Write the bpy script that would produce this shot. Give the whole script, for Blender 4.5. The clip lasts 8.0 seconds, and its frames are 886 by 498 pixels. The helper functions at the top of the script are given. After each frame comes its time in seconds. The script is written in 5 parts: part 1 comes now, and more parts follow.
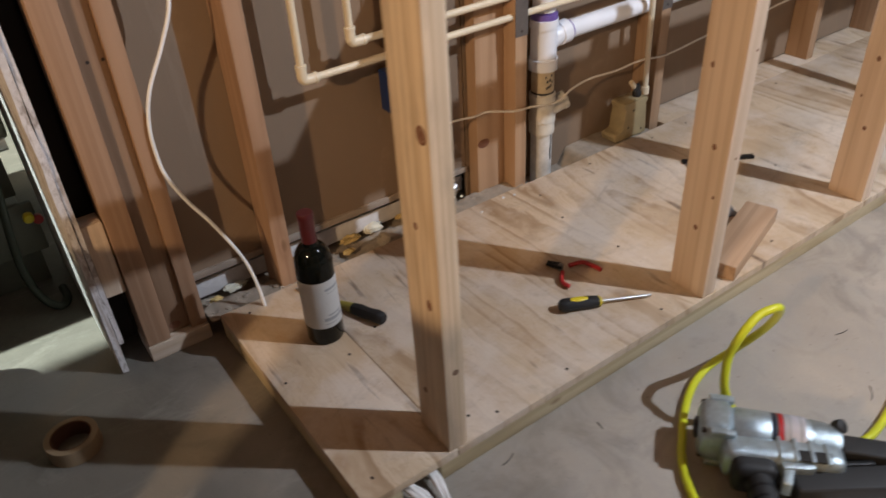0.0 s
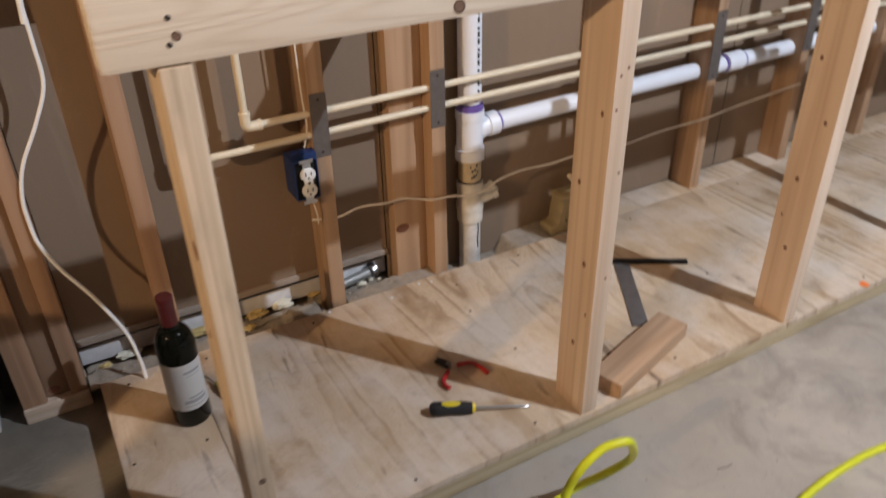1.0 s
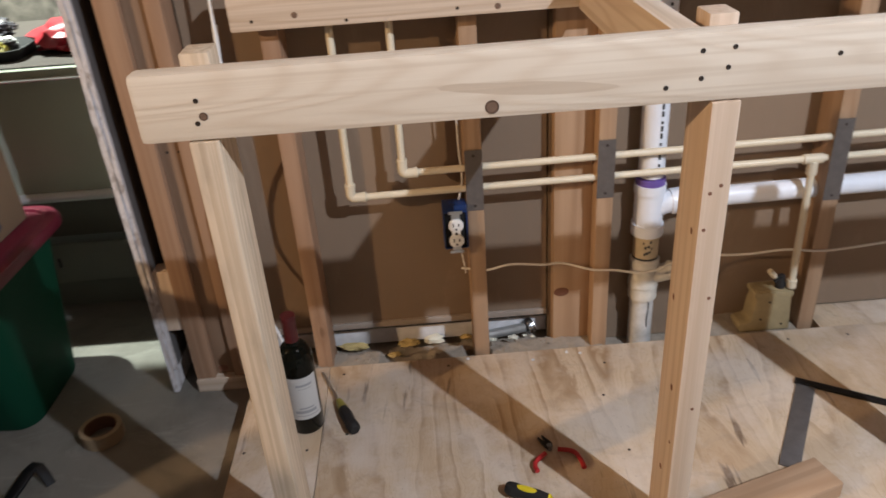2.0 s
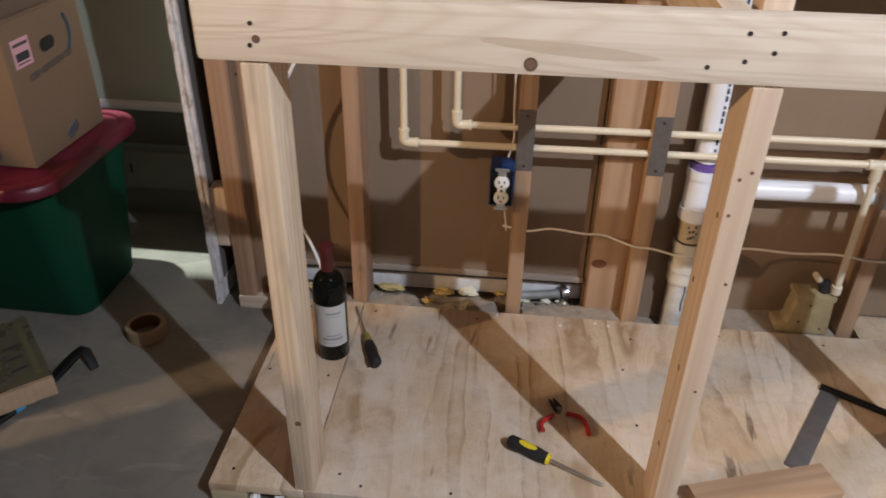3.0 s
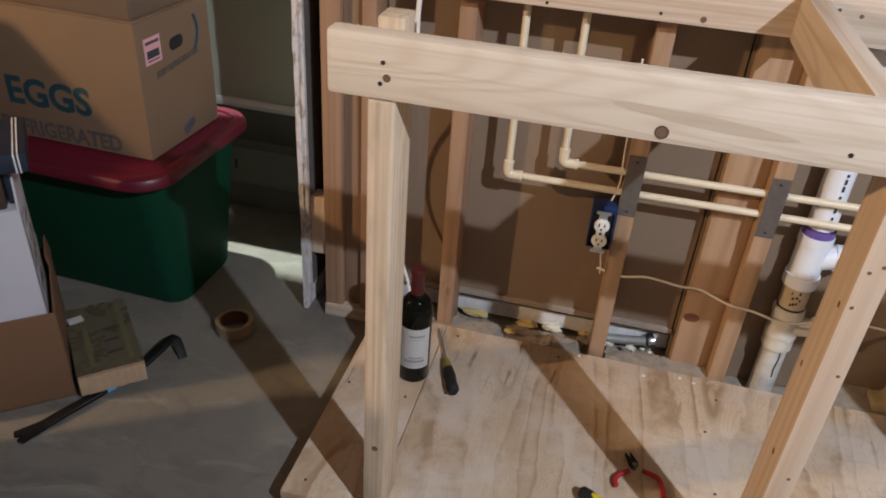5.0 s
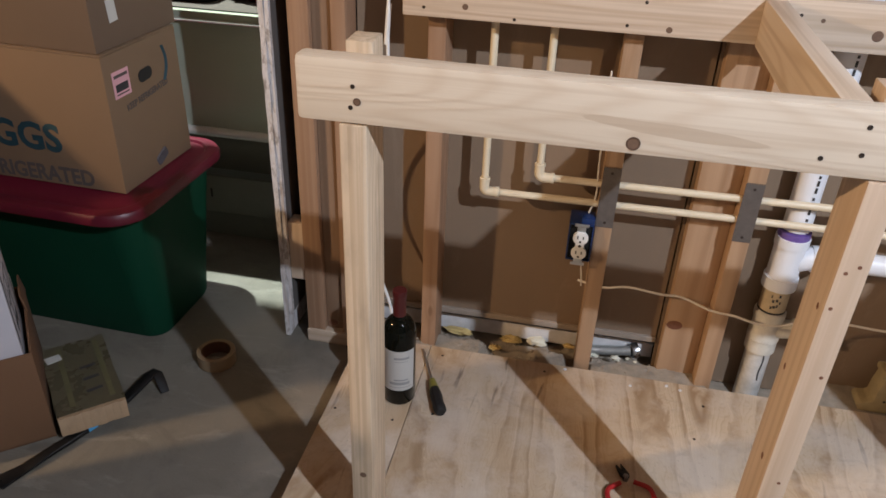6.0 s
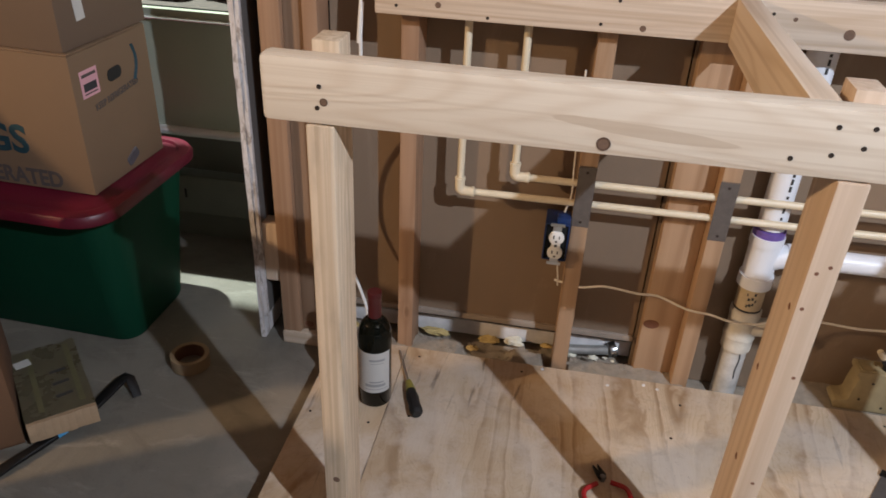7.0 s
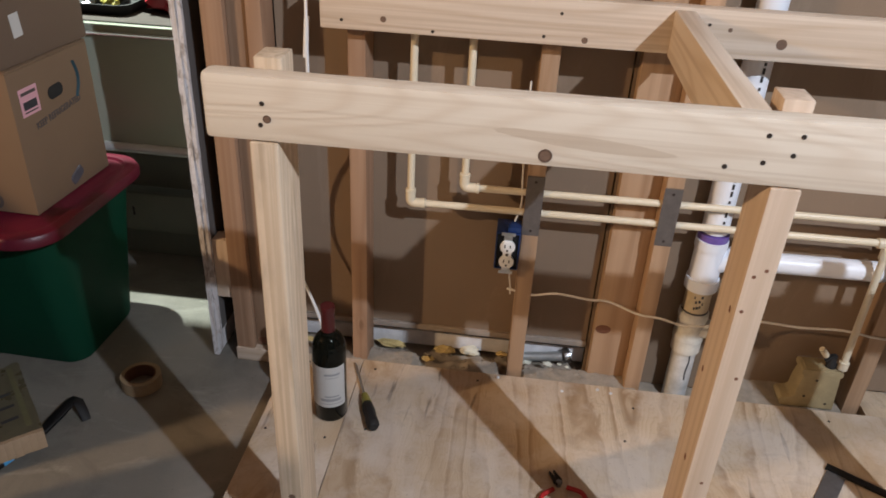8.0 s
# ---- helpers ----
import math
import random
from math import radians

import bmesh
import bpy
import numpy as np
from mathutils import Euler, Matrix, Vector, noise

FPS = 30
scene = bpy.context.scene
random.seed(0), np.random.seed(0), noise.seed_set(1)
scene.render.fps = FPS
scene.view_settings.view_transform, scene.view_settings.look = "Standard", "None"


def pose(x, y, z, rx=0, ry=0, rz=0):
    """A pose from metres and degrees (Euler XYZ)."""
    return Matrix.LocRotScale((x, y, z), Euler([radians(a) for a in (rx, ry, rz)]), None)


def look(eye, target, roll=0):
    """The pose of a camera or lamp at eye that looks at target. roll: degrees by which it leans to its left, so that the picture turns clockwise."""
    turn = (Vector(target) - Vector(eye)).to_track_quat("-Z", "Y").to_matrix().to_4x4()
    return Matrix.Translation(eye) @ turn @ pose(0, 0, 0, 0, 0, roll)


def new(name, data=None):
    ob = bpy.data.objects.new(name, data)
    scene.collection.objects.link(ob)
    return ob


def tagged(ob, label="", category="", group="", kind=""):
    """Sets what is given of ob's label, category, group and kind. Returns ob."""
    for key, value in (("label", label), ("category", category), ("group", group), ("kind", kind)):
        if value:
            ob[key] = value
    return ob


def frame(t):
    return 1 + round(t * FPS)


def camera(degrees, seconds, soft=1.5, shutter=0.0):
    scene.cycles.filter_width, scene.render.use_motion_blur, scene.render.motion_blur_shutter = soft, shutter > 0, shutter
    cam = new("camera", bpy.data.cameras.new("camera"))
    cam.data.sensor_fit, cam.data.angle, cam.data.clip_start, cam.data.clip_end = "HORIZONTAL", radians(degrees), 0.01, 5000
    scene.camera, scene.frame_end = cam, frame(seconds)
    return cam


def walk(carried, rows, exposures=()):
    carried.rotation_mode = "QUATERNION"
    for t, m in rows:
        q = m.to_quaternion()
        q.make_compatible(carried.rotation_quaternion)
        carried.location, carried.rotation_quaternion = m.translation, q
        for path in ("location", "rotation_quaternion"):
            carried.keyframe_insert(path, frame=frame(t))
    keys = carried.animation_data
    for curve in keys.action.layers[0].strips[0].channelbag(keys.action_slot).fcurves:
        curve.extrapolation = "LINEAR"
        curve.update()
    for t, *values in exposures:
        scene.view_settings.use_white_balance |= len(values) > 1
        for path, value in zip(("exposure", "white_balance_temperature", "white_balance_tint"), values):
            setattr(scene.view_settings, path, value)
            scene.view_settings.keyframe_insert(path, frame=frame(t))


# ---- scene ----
cam = camera(60.8, 8.0, soft=1.6, shutter=0.45)
PATH = [
    (0, (0.661, 0.591, 1.091), (1.573, 1.958, -0.049), -3.6),
    (0.5, (0.81, 0.454, 1.138), (1.663, 1.888, 0.035), -2.6),
    (1, (1.011, 0.459, 1.153), (1.842, 1.955, 0.117), -1.3),
    (1.2, (1.099, 0.466, 1.186), (1.802, 2.037, 0.168), -1.2),
    (2.3, (1.494, 0.384, 1.227), (1.393, 2.127, 0.251), -3.2),
    (2.5, (1.501, 0.376, 1.224), (1.372, 2.095, 0.21), -2.0),
    (3, (1.503, 0.369, 1.226), (1.346, 2.056, 0.164), 1.0),
    (3.5, (1.463, 0.367, 1.238), (1.071, 2.016, 0.176), 1.1),
    (4, (1.446, 0.379, 1.251), (1.064, 2.032, 0.192), 2.5),
    (4.5, (1.442, 0.403, 1.267), (1.061, 2.036, 0.177), 4.1),
    (5, (1.449, 0.402, 1.275), (1.102, 2.059, 0.211), 4.3),
    (5.2, (1.457, 0.401, 1.276), (1.133, 2.078, 0.235), 3.5),
    (6.5, (1.451, 0.42, 1.275), (1.141, 2.112, 0.255), 2.0),
    (7, (1.468, 0.428, 1.274), (1.203, 2.125, 0.249), 2.7),
    (7.5, (1.467, 0.427, 1.275), (1.268, 2.133, 0.25), 3.2),
    (8, (1.483, 0.427, 1.283), (1.323, 2.152, 0.283), 3.0),
]
walk(cam, [(t, look(eye, target, roll)) for t, eye, target, roll in PATH])

# ---- light ----
world = bpy.data.worlds.new("world")
scene.world = world
world.use_nodes = True
world.node_tree.nodes["Background"].inputs[0].default_value = (1.0, 0.7, 0.45, 1)
world.node_tree.nodes["Background"].inputs[1].default_value = 0.003
scene.view_settings.exposure = -0.25


def lamp(name, place, watts, color, radius):
    data = bpy.data.lights.new(name, "POINT")
    data.energy, data.color, data.shadow_soft_size = watts, color, radius
    ob = new(name, data)
    ob.matrix_world = pose(*place)
    return ob


lamp("ceiling_bulb", (3.0, -0.24, 2.57), 382, (0.782, 0.866, 1.0), 0.022)
lamp("ceiling_bulb", (-0.10, 2.76, 2.56), 1000, (0.88, 1.0, 0.92), 0.014)
lamp("warm_bulb", (-1.68, 0.08, 1.90), 305, (1.0, 0.67, 0.375), 0.045)


# ---- materials ----
def start(name):
    m = bpy.data.materials.new(name)
    m.use_nodes = True
    t = m.node_tree
    return m, t, t.nodes["Principled BSDF"], t.nodes.new("ShaderNodeTexCoord")


def link(t, a, b):
    t.links.new(a, b)


def noise_node(t, vec, scale, detail=3.0, rough=0.55, distort=0.0):
    n = t.nodes.new("ShaderNodeTexNoise")
    n.inputs["Scale"].default_value, n.inputs["Detail"].default_value = scale, detail
    n.inputs["Roughness"].default_value, n.inputs["Distortion"].default_value = rough, distort
    if vec is not None:
        link(t, vec, n.inputs["Vector"])
    return n.outputs["Fac"]


def ramp(t, value, stops):
    r = t.nodes.new("ShaderNodeValToRGB")
    while len(r.color_ramp.elements) < len(stops):
        r.color_ramp.elements.new(0.5)
    for e, (p, c) in zip(r.color_ramp.elements, stops):
        e.position, e.color = p, (*c, 1) if len(c) == 3 else c
    link(t, value, r.inputs[0])
    return r.outputs["Color"]


def mixed(t, fac, a, b, kind="MIX"):
    n = t.nodes.new("ShaderNodeMix")
    n.data_type, n.blend_type = "RGBA", kind
    for put, sock in ((fac, n.inputs[0]), (a, n.inputs[6]), (b, n.inputs[7])):
        if isinstance(put, (int, float)):
            sock.default_value = put
        elif isinstance(put, tuple):
            sock.default_value = (*put, 1)
        else:
            link(t, put, sock)
    return n.outputs[2]


def calc(t, op, a, b=0.0):
    n = t.nodes.new("ShaderNodeMath")
    n.operation = op
    for put, sock in ((a, n.inputs[0]), (b, n.inputs[1])):
        if isinstance(put, (int, float)):
            sock.default_value = put
        else:
            link(t, put, sock)
    return n.outputs[0]


def stretched(t, vec, scale, shift=None):
    n = t.nodes.new("ShaderNodeVectorMath")
    n.operation = "MULTIPLY"
    link(t, vec, n.inputs[0])
    n.inputs[1].default_value = scale
    if shift is None:
        return n.outputs[0]
    a = t.nodes.new("ShaderNodeVectorMath")
    a.operation = "ADD"
    link(t, n.outputs[0], a.inputs[0])
    link(t, shift, a.inputs[1])
    return a.outputs[0]


def bumped(t, shader, height, strength, distance=0.002):
    b = t.nodes.new("ShaderNodeBump")
    b.inputs["Strength"].default_value, b.inputs["Distance"].default_value = strength, distance
    link(t, height, b.inputs["Height"])
    link(t, b.outputs[0], shader.inputs["Normal"])


def plain(name, color, rough=0.5, metal=0.0, var=0.18, scale=18.0, bump=0.15, fine=220.0, clear=0.0, light=None):
    """A surface with slow blotches and fine grain."""
    m, t, s, tc = start(name)
    v = tc.outputs["Object"]
    slow, quick = noise_node(t, v, scale, 4), noise_node(t, v, fine, 2)
    dark = tuple(c * (1 - var) for c in color)
    pale = tuple(min(1, c * (1 + var)) for c in (light or color))
    col = mixed(t, slow, dark, pale)
    col = mixed(t, calc(t, "MULTIPLY", quick, var), col, tuple(c * 0.7 for c in color))
    link(t, col, s.inputs["Base Color"])
    s.inputs["Metallic"].default_value = metal
    link(t, calc(t, "ADD", calc(t, "MULTIPLY", slow, 0.2), rough - 0.1), s.inputs["Roughness"])
    s.inputs["Coat Weight"].default_value = clear
    if bump:
        bumped(t, s, quick, bump)
    return m


def lumber(name, early, late, knot=(0.16, 0.08, 0.04), lines=48.0, knots=0.075, contrast=0.95, figure=None, stain=0.0, swirl=0.012, band=42.0, banding=0.65):
    """Sawn softwood; the grain runs along the piece's own x."""
    m, t, s, tc = start(name)
    info = t.nodes.new("ShaderNodeObjectInfo")
    shift = t.nodes.new("ShaderNodeCombineXYZ")
    for k, f in enumerate((37.0, 11.0, 5.0)):
        link(t, calc(t, "MULTIPLY", info.outputs["Random"], f), shift.inputs[k])
    v = stretched(t, tc.outputs["Object"], (1, 1, 1), shift.outputs[0])
    vor = t.nodes.new("ShaderNodeTexVoronoi")
    vor.inputs["Scale"].default_value = 1.0
    link(t, stretched(t, v, (3.2, 8.0, 8.0)), vor.inputs["Vector"])
    near = vor.outputs["Distance"]
    pull = calc(t, "DIVIDE", swirl, calc(t, "ADD", near, 0.06))
    slow = calc(t, "ADD", noise_node(t, stretched(t, v, (0.55, 7.0, 7.0)), 1.0, 2, 0.4), pull)
    ring = calc(t, "SINE", calc(t, "MULTIPLY", slow, lines))
    ring = calc(t, "POWER", calc(t, "ADD", calc(t, "MULTIPLY", ring, 0.5), 0.5), 2.4)
    fibre = noise_node(t, stretched(t, v, (5.0, 170.0, 170.0)), 1.0, 3, 0.6)
    blot = noise_node(t, stretched(t, v, (1.2, 4.0, 4.0)), 1.0, 3)
    fac = calc(t, "MULTIPLY", calc(t, "ADD", calc(t, "MULTIPLY", ring, 0.65), calc(t, "MULTIPLY", fibre, 0.5)), contrast)
    col = mixed(t, fac, early, late)
    thin = ramp(t, noise_node(t, stretched(t, v, (0.8, band, band)), 1.0, 2, 0.5), [(0.50, (0, 0, 0)), (0.62, (banding, banding, banding))])
    col = mixed(t, thin, col, tuple(c * 0.9 for c in late))
    col = mixed(t, calc(t, "MULTIPLY", blot, 0.25), col, tuple(c * 0.72 for c in late))
    if figure:
        # a broad patch of darker heartwood with a wavy outline
        (fx, fz), (lx, lz) = figure
        sep = t.nodes.new("ShaderNodeSeparateXYZ")
        link(t, tc.outputs["Object"], sep.inputs[0])
        wob = noise_node(t, stretched(t, tc.outputs["Object"], (9, 1, 30)), 1.0, 3)
        dx = calc(t, "DIVIDE", calc(t, "SUBTRACT", sep.outputs[0], fx), lx)
        dz = calc(t, "DIVIDE", calc(t, "ADD", calc(t, "SUBTRACT", sep.outputs[2], fz), calc(t, "MULTIPLY", sep.outputs[0], 0.07)), lz)
        far = calc(t, "ADD", calc(t, "ADD", calc(t, "MULTIPLY", dx, dx), calc(t, "MULTIPLY", dz, dz)), calc(t, "MULTIPLY", wob, 0.9))
        patch = ramp(t, far, [(0.0, (0.8, 0.8, 0.8)), (0.95, (0.75, 0.75, 0.75)), (1.0, (0, 0, 0))])
        col = mixed(t, patch, col, tuple(c * 0.86 for c in late))
    if stain:
        # grey mildew in blotches drawn out along the grain
        mould = ramp(t, noise_node(t, stretched(t, v, (7.0, 26.0, 26.0)), 1.0, 4, 0.65), [(0.48, (0, 0, 0)), (0.68, (1, 1, 1))])
        col = mixed(t, calc(t, "MULTIPLY", mould, stain), col, (0.27, 0.22, 0.17))
    mark = ramp(t, near, [(0.0, (1, 1, 1)), (knots * 0.6, (0.8, 0.8, 0.8)), (knots, (0.0, 0.0, 0.0))])
    col = mixed(t, calc(t, "MULTIPLY", mark, 0.8), col, knot)
    hue = t.nodes.new("ShaderNodeHueSaturation")
    link(t, calc(t, "ADD", 0.86, calc(t, "MULTIPLY", info.outputs["Random"], 0.26)), hue.inputs["Value"])
    link(t, col, hue.inputs["Color"])
    link(t, hue.outputs[0], s.inputs["Base Color"])
    s.inputs["Roughness"].default_value = 0.62
    s.inputs["Specular IOR Level"].default_value = 0.35
    bumped(t, s, calc(t, "ADD", fibre, calc(t, "MULTIPLY", ring, 0.5)), 0.22)
    return m


def fract_ring(t, field, count, rise):
    """Growth rings as contours of a field: a slow darkening and an abrupt end."""
    saw = calc(t, "FRACT", calc(t, "MULTIPLY", field, count))
    return ramp(t, saw, [(0.0, (0, 0, 0)), (rise, (0.25, 0.25, 0.25)), (0.86, (1, 1, 1)), (1.0, (0, 0, 0))])


def plywood(name):
    """Rotary-cut face veneer: broad wavy contours along y, dark slits, dust and grit."""
    m, t, s, tc = start(name)
    v = tc.outputs["Object"]
    warp = noise_node(t, stretched(t, v, (9.0, 4.5, 1)), 1.0, 4, 0.6, 0.8)
    field = noise_node(t, stretched(t, v, (4.4, 0.50, 1)), 1.0, 2, 0.45, 0.3)
    field = calc(t, "ADD", field, calc(t, "MULTIPLY", warp, 0.10))
    broad = fract_ring(t, field, 12.0, 0.55)
    narrow = fract_ring(t, calc(t, "ADD", field, calc(t, "MULTIPLY", warp, 0.03)), 66.0, 0.6)
    fibre = noise_node(t, stretched(t, v, (170.0, 6.0, 1)), 1.0, 3, 0.65)
    wide = noise_node(t, stretched(t, v, (4.2, 1.5, 1)), 1.0, 4, 0.6, 0.6)
    col = mixed(t, ramp(t, wide, [(0.34, (0, 0, 0)), (0.66, (1, 1, 1))]), (0.50, 0.365, 0.235), (0.70, 0.585, 0.44))
    gate = ramp(t, noise_node(t, stretched(t, v, (3.1, 1.6, 1)), 1.0, 3, 0.6), [(0.39, (0.10, 0.10, 0.10)), (0.57, (1, 1, 1))])
    col = mixed(t, calc(t, "MULTIPLY", calc(t, "MULTIPLY", broad, gate), 0.95), col, (0.30, 0.19, 0.10))
    col = mixed(t, calc(t, "MULTIPLY", narrow, calc(t, "ADD", 0.14, calc(t, "MULTIPLY", gate, 0.34))), col, (0.40, 0.27, 0.165))
    slash = ramp(t, noise_node(t, stretched(t, v, (30.0, 3.2, 1)), 1.0, 3, 0.6, 0.3), [(0.64, (0, 0, 0)), (0.69, (0.9, 0.9, 0.9))])
    col = mixed(t, slash, col, (0.13, 0.08, 0.05))
    col = mixed(t, calc(t, "MULTIPLY", fibre, 0.26), col, (0.47, 0.33, 0.225))
    dust = ramp(t, noise_node(t, v, 4.2, 6, 0.65), [(0.45, (0, 0, 0)), (0.62, (0.72, 0.72, 0.72))])
    col = mixed(t, dust, col, (0.66, 0.575, 0.495))
    smear = ramp(t, noise_node(t, stretched(t, v, (7.0, 10.0, 1)), 1.0, 5, 0.7, 1.2), [(0.56, (0, 0, 0)), (0.72, (0.5, 0.5, 0.5))])
    col = mixed(t, smear, col, (0.34, 0.27, 0.21))
    grit = ramp(t, noise_node(t, v, 130.0, 2, 0.7), [(0.66, (0, 0, 0)), (0.74, (0.5, 0.5, 0.5))])
    col = mixed(t, grit, col, (0.36, 0.27, 0.2))
    link(t, col, s.inputs["Base Color"])
    s.inputs["Roughness"].default_value = 0.66
    s.inputs["Specular IOR Level"].default_value = 0.22
    bumped(t, s, calc(t, "ADD", fibre, calc(t, "MULTIPLY", broad, -0.4)), 0.25)
    return m


def concrete(name, base=(0.385, 0.335, 0.28), left_dark=0.0):
    """Trowelled slab: slow cloudy tone, pale plaster smears, drag marks, dark grit and pits."""
    m, t, s, tc = start(name)
    v = tc.outputs["Object"]
    big, mid, fine = noise_node(t, v, 1.6, 5, 0.6), noise_node(t, v, 9, 6, 0.65, 0.8), noise_node(t, v, 240, 2)
    col = mixed(t, ramp(t, big, [(0.35, (0, 0, 0)), (0.68, (1, 1, 1))]), tuple(c * 0.74 for c in base), tuple(c * 1.25 for c in base))
    col = mixed(t, calc(t, "MULTIPLY", ramp(t, mid, [(0.44, (0, 0, 0)), (0.70, (1, 1, 1))]), 0.6), col, (0.37, 0.34, 0.31))
    if left_dark:
        # blends to a darker, greener tone towards low x, with a wavy edge
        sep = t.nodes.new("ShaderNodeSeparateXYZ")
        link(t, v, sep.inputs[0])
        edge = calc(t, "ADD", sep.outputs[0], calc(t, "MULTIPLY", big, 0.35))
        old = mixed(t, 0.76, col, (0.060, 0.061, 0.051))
        col = mixed(t, ramp(t, calc(t, "ADD", calc(t, "MULTIPLY", edge, 0.5), left_dark), [(0.40, (1, 1, 1)), (0.60, (0, 0, 0))]), col, old)
    cloud = ramp(t, noise_node(t, v, 5.5, 6, 0.62, 1.0), [(0.36, (0.75, 0.75, 0.75)), (0.52, (0, 0, 0))])
    col = mixed(t, calc(t, "MULTIPLY", cloud, 0.7), col, mixed(t, 0.6, col, (0.03, 0.027, 0.02)))
    smear = ramp(t, noise_node(t, stretched(t, v, (3.0, 8.0, 1)), 1.0, 6, 0.7, 1.6), [(0.55, (0, 0, 0)), (0.72, (0.75, 0.75, 0.75))])
    col = mixed(t, smear, col, mixed(t, 0.5, col, (0.36, 0.345, 0.30)))
    drag = ramp(t, noise_node(t, stretched(t, v, (4.0, 60.0, 1)), 1.0, 4, 0.7, 1.0), [(0.63, (0, 0, 0)), (0.72, (0.4, 0.4, 0.4))])
    col = mixed(t, drag, col, mixed(t, 0.5, col, (0.37, 0.35, 0.31)))
    grit = ramp(t, noise_node(t, v, 85, 3, 0.75), [(0.66, (0, 0, 0)), (0.74, (0.7, 0.7, 0.7))])
    col = mixed(t, grit, col, (0.07, 0.06, 0.05))
    col = mixed(t, calc(t, "MULTIPLY", fine, 0.25), col, tuple(c * 0.6 for c in base))
    pit = t.nodes.new("ShaderNodeTexVoronoi")
    pit.inputs["Scale"].default_value = 16.0
    link(t, v, pit.inputs["Vector"])
    col = mixed(t, calc(t, "MULTIPLY", ramp(t, pit.outputs["Distance"], [(0.0, (1, 1, 1)), (0.05, (0, 0, 0))]), 0.45), col, (0.1, 0.09, 0.08))
    link(t, col, s.inputs["Base Color"])
    link(t, calc(t, "ADD", 0.46, calc(t, "MULTIPLY", mid, 0.35)), s.inputs["Roughness"])
    bumped(t, s, calc(t, "ADD", mid, calc(t, "MULTIPLY", fine, 0.4)), 0.25, 0.003)
    return m


def paper_board(name):
    """The bare back of plasterboard: grey-brown paper with faint vertical streaks and stains."""
    m, t, s, tc = start(name)
    v = tc.outputs["Object"]
    big, streak, fine = noise_node(t, v, 2.2, 4), noise_node(t, stretched(t, v, (30, 30, 1.5)), 1, 3), noise_node(t, v, 300, 2)
    col = mixed(t, big, (0.205, 0.135, 0.085), (0.285, 0.197, 0.129))
    col = mixed(t, calc(t, "MULTIPLY", streak, 0.35), col, (0.17, 0.13, 0.1))
    col = mixed(t, calc(t, "MULTIPLY", fine, 0.2), col, (0.34, 0.265, 0.195))
    scuff = ramp(t, noise_node(t, stretched(t, v, (7, 7, 2.5)), 1.0, 6, 0.7, 0.9), [(0.54, (0, 0, 0)), (0.70, (0.45, 0.45, 0.45))])
    col = mixed(t, scuff, col, (0.34, 0.25, 0.175))
    link(t, col, s.inputs["Base Color"])
    s.inputs["Roughness"].default_value = 0.85
    bumped(t, s, fine, 0.1)
    return m


def torn_gypsum(name):
    """A ragged plasterboard edge: chalk white with scraps of grey and brown paper."""
    m, t, s, tc = start(name)
    v = tc.outputs["Object"]
    scraps = ramp(t, noise_node(t, stretched(t, v, (60, 60, 22)), 1.0, 5, 0.7, 0.6), [(0.50, (0, 0, 0)), (0.62, (1, 1, 1))])
    long = ramp(t, noise_node(t, stretched(t, v, (90, 90, 5)), 1.0, 3, 0.6), [(0.52, (0, 0, 0)), (0.66, (0.8, 0.8, 0.8))])
    col = mixed(t, noise_node(t, v, 45, 4), (0.50, 0.475, 0.48), (0.74, 0.72, 0.73))
    col = mixed(t, calc(t, "MULTIPLY", scraps, 0.75), col, (0.24, 0.20, 0.175))
    col = mixed(t, calc(t, "MULTIPLY", long, 0.7), col, (0.34, 0.27, 0.22))
    link(t, col, s.inputs["Base Color"])
    s.inputs["Roughness"].default_value = 0.92
    bumped(t, s, noise_node(t, v, 130, 4, 0.7), 0.8, 0.003)
    return m


PINE = lumber("pale_pine", (0.70, 0.59, 0.485), (0.52, 0.395, 0.285), lines=110, contrast=0.75, band=80.0, banding=0.5)
RAILPINE = lumber("rail_pine", (0.815, 0.73, 0.615), (0.65, 0.525, 0.405), lines=190, contrast=0.55, band=110.0, banding=0.4, figure=((-0.765, -0.0612), (0.155, 0.0115)), knots=0.02, swirl=0.003)
LEGPINE = lumber("leg_pine", (0.735, 0.60, 0.455), (0.53, 0.395, 0.265), lines=150, contrast=0.8, stain=0.32, swirl=0.002, band=130.0, banding=0.6)
FIR = lumber("fir_stud", (0.52, 0.35, 0.225), (0.37, 0.225, 0.13), knots=0.09, swirl=0.006, contrast=0.8, band=60.0, banding=0.5)
POSTFIR = lumber("post_fir", (0.74, 0.595, 0.475), (0.57, 0.42, 0.30), knots=0.09, swirl=0.006, contrast=0.75, band=70.0, banding=0.5)
# darker fir; on the end studs its tone paints in their weaker light
SHADEFIR = lumber("aged_shaded_fir", (0.43, 0.275, 0.18), (0.30, 0.175, 0.105), contrast=0.8, band=60.0, banding=0.5)
BLOCKFIR = lumber("dull_blocking_fir", (0.34, 0.225, 0.15), (0.26, 0.16, 0.10), swirl=0.004)
DUSTY = plain("dusty_strip", (0.33, 0.27, 0.22), 0.9, var=0.25, scale=25)
TREATED = lumber("edge_lumber", (0.60, 0.51, 0.345), (0.43, 0.34, 0.20), stain=0.3)
PLY = plywood("plywood_face")
CONCRETE = concrete("floor_concrete", left_dark=0.60)
BLOCKWALL = concrete("foundation_concrete", (0.12, 0.115, 0.105))
PAPER = paper_board("plasterboard_back")
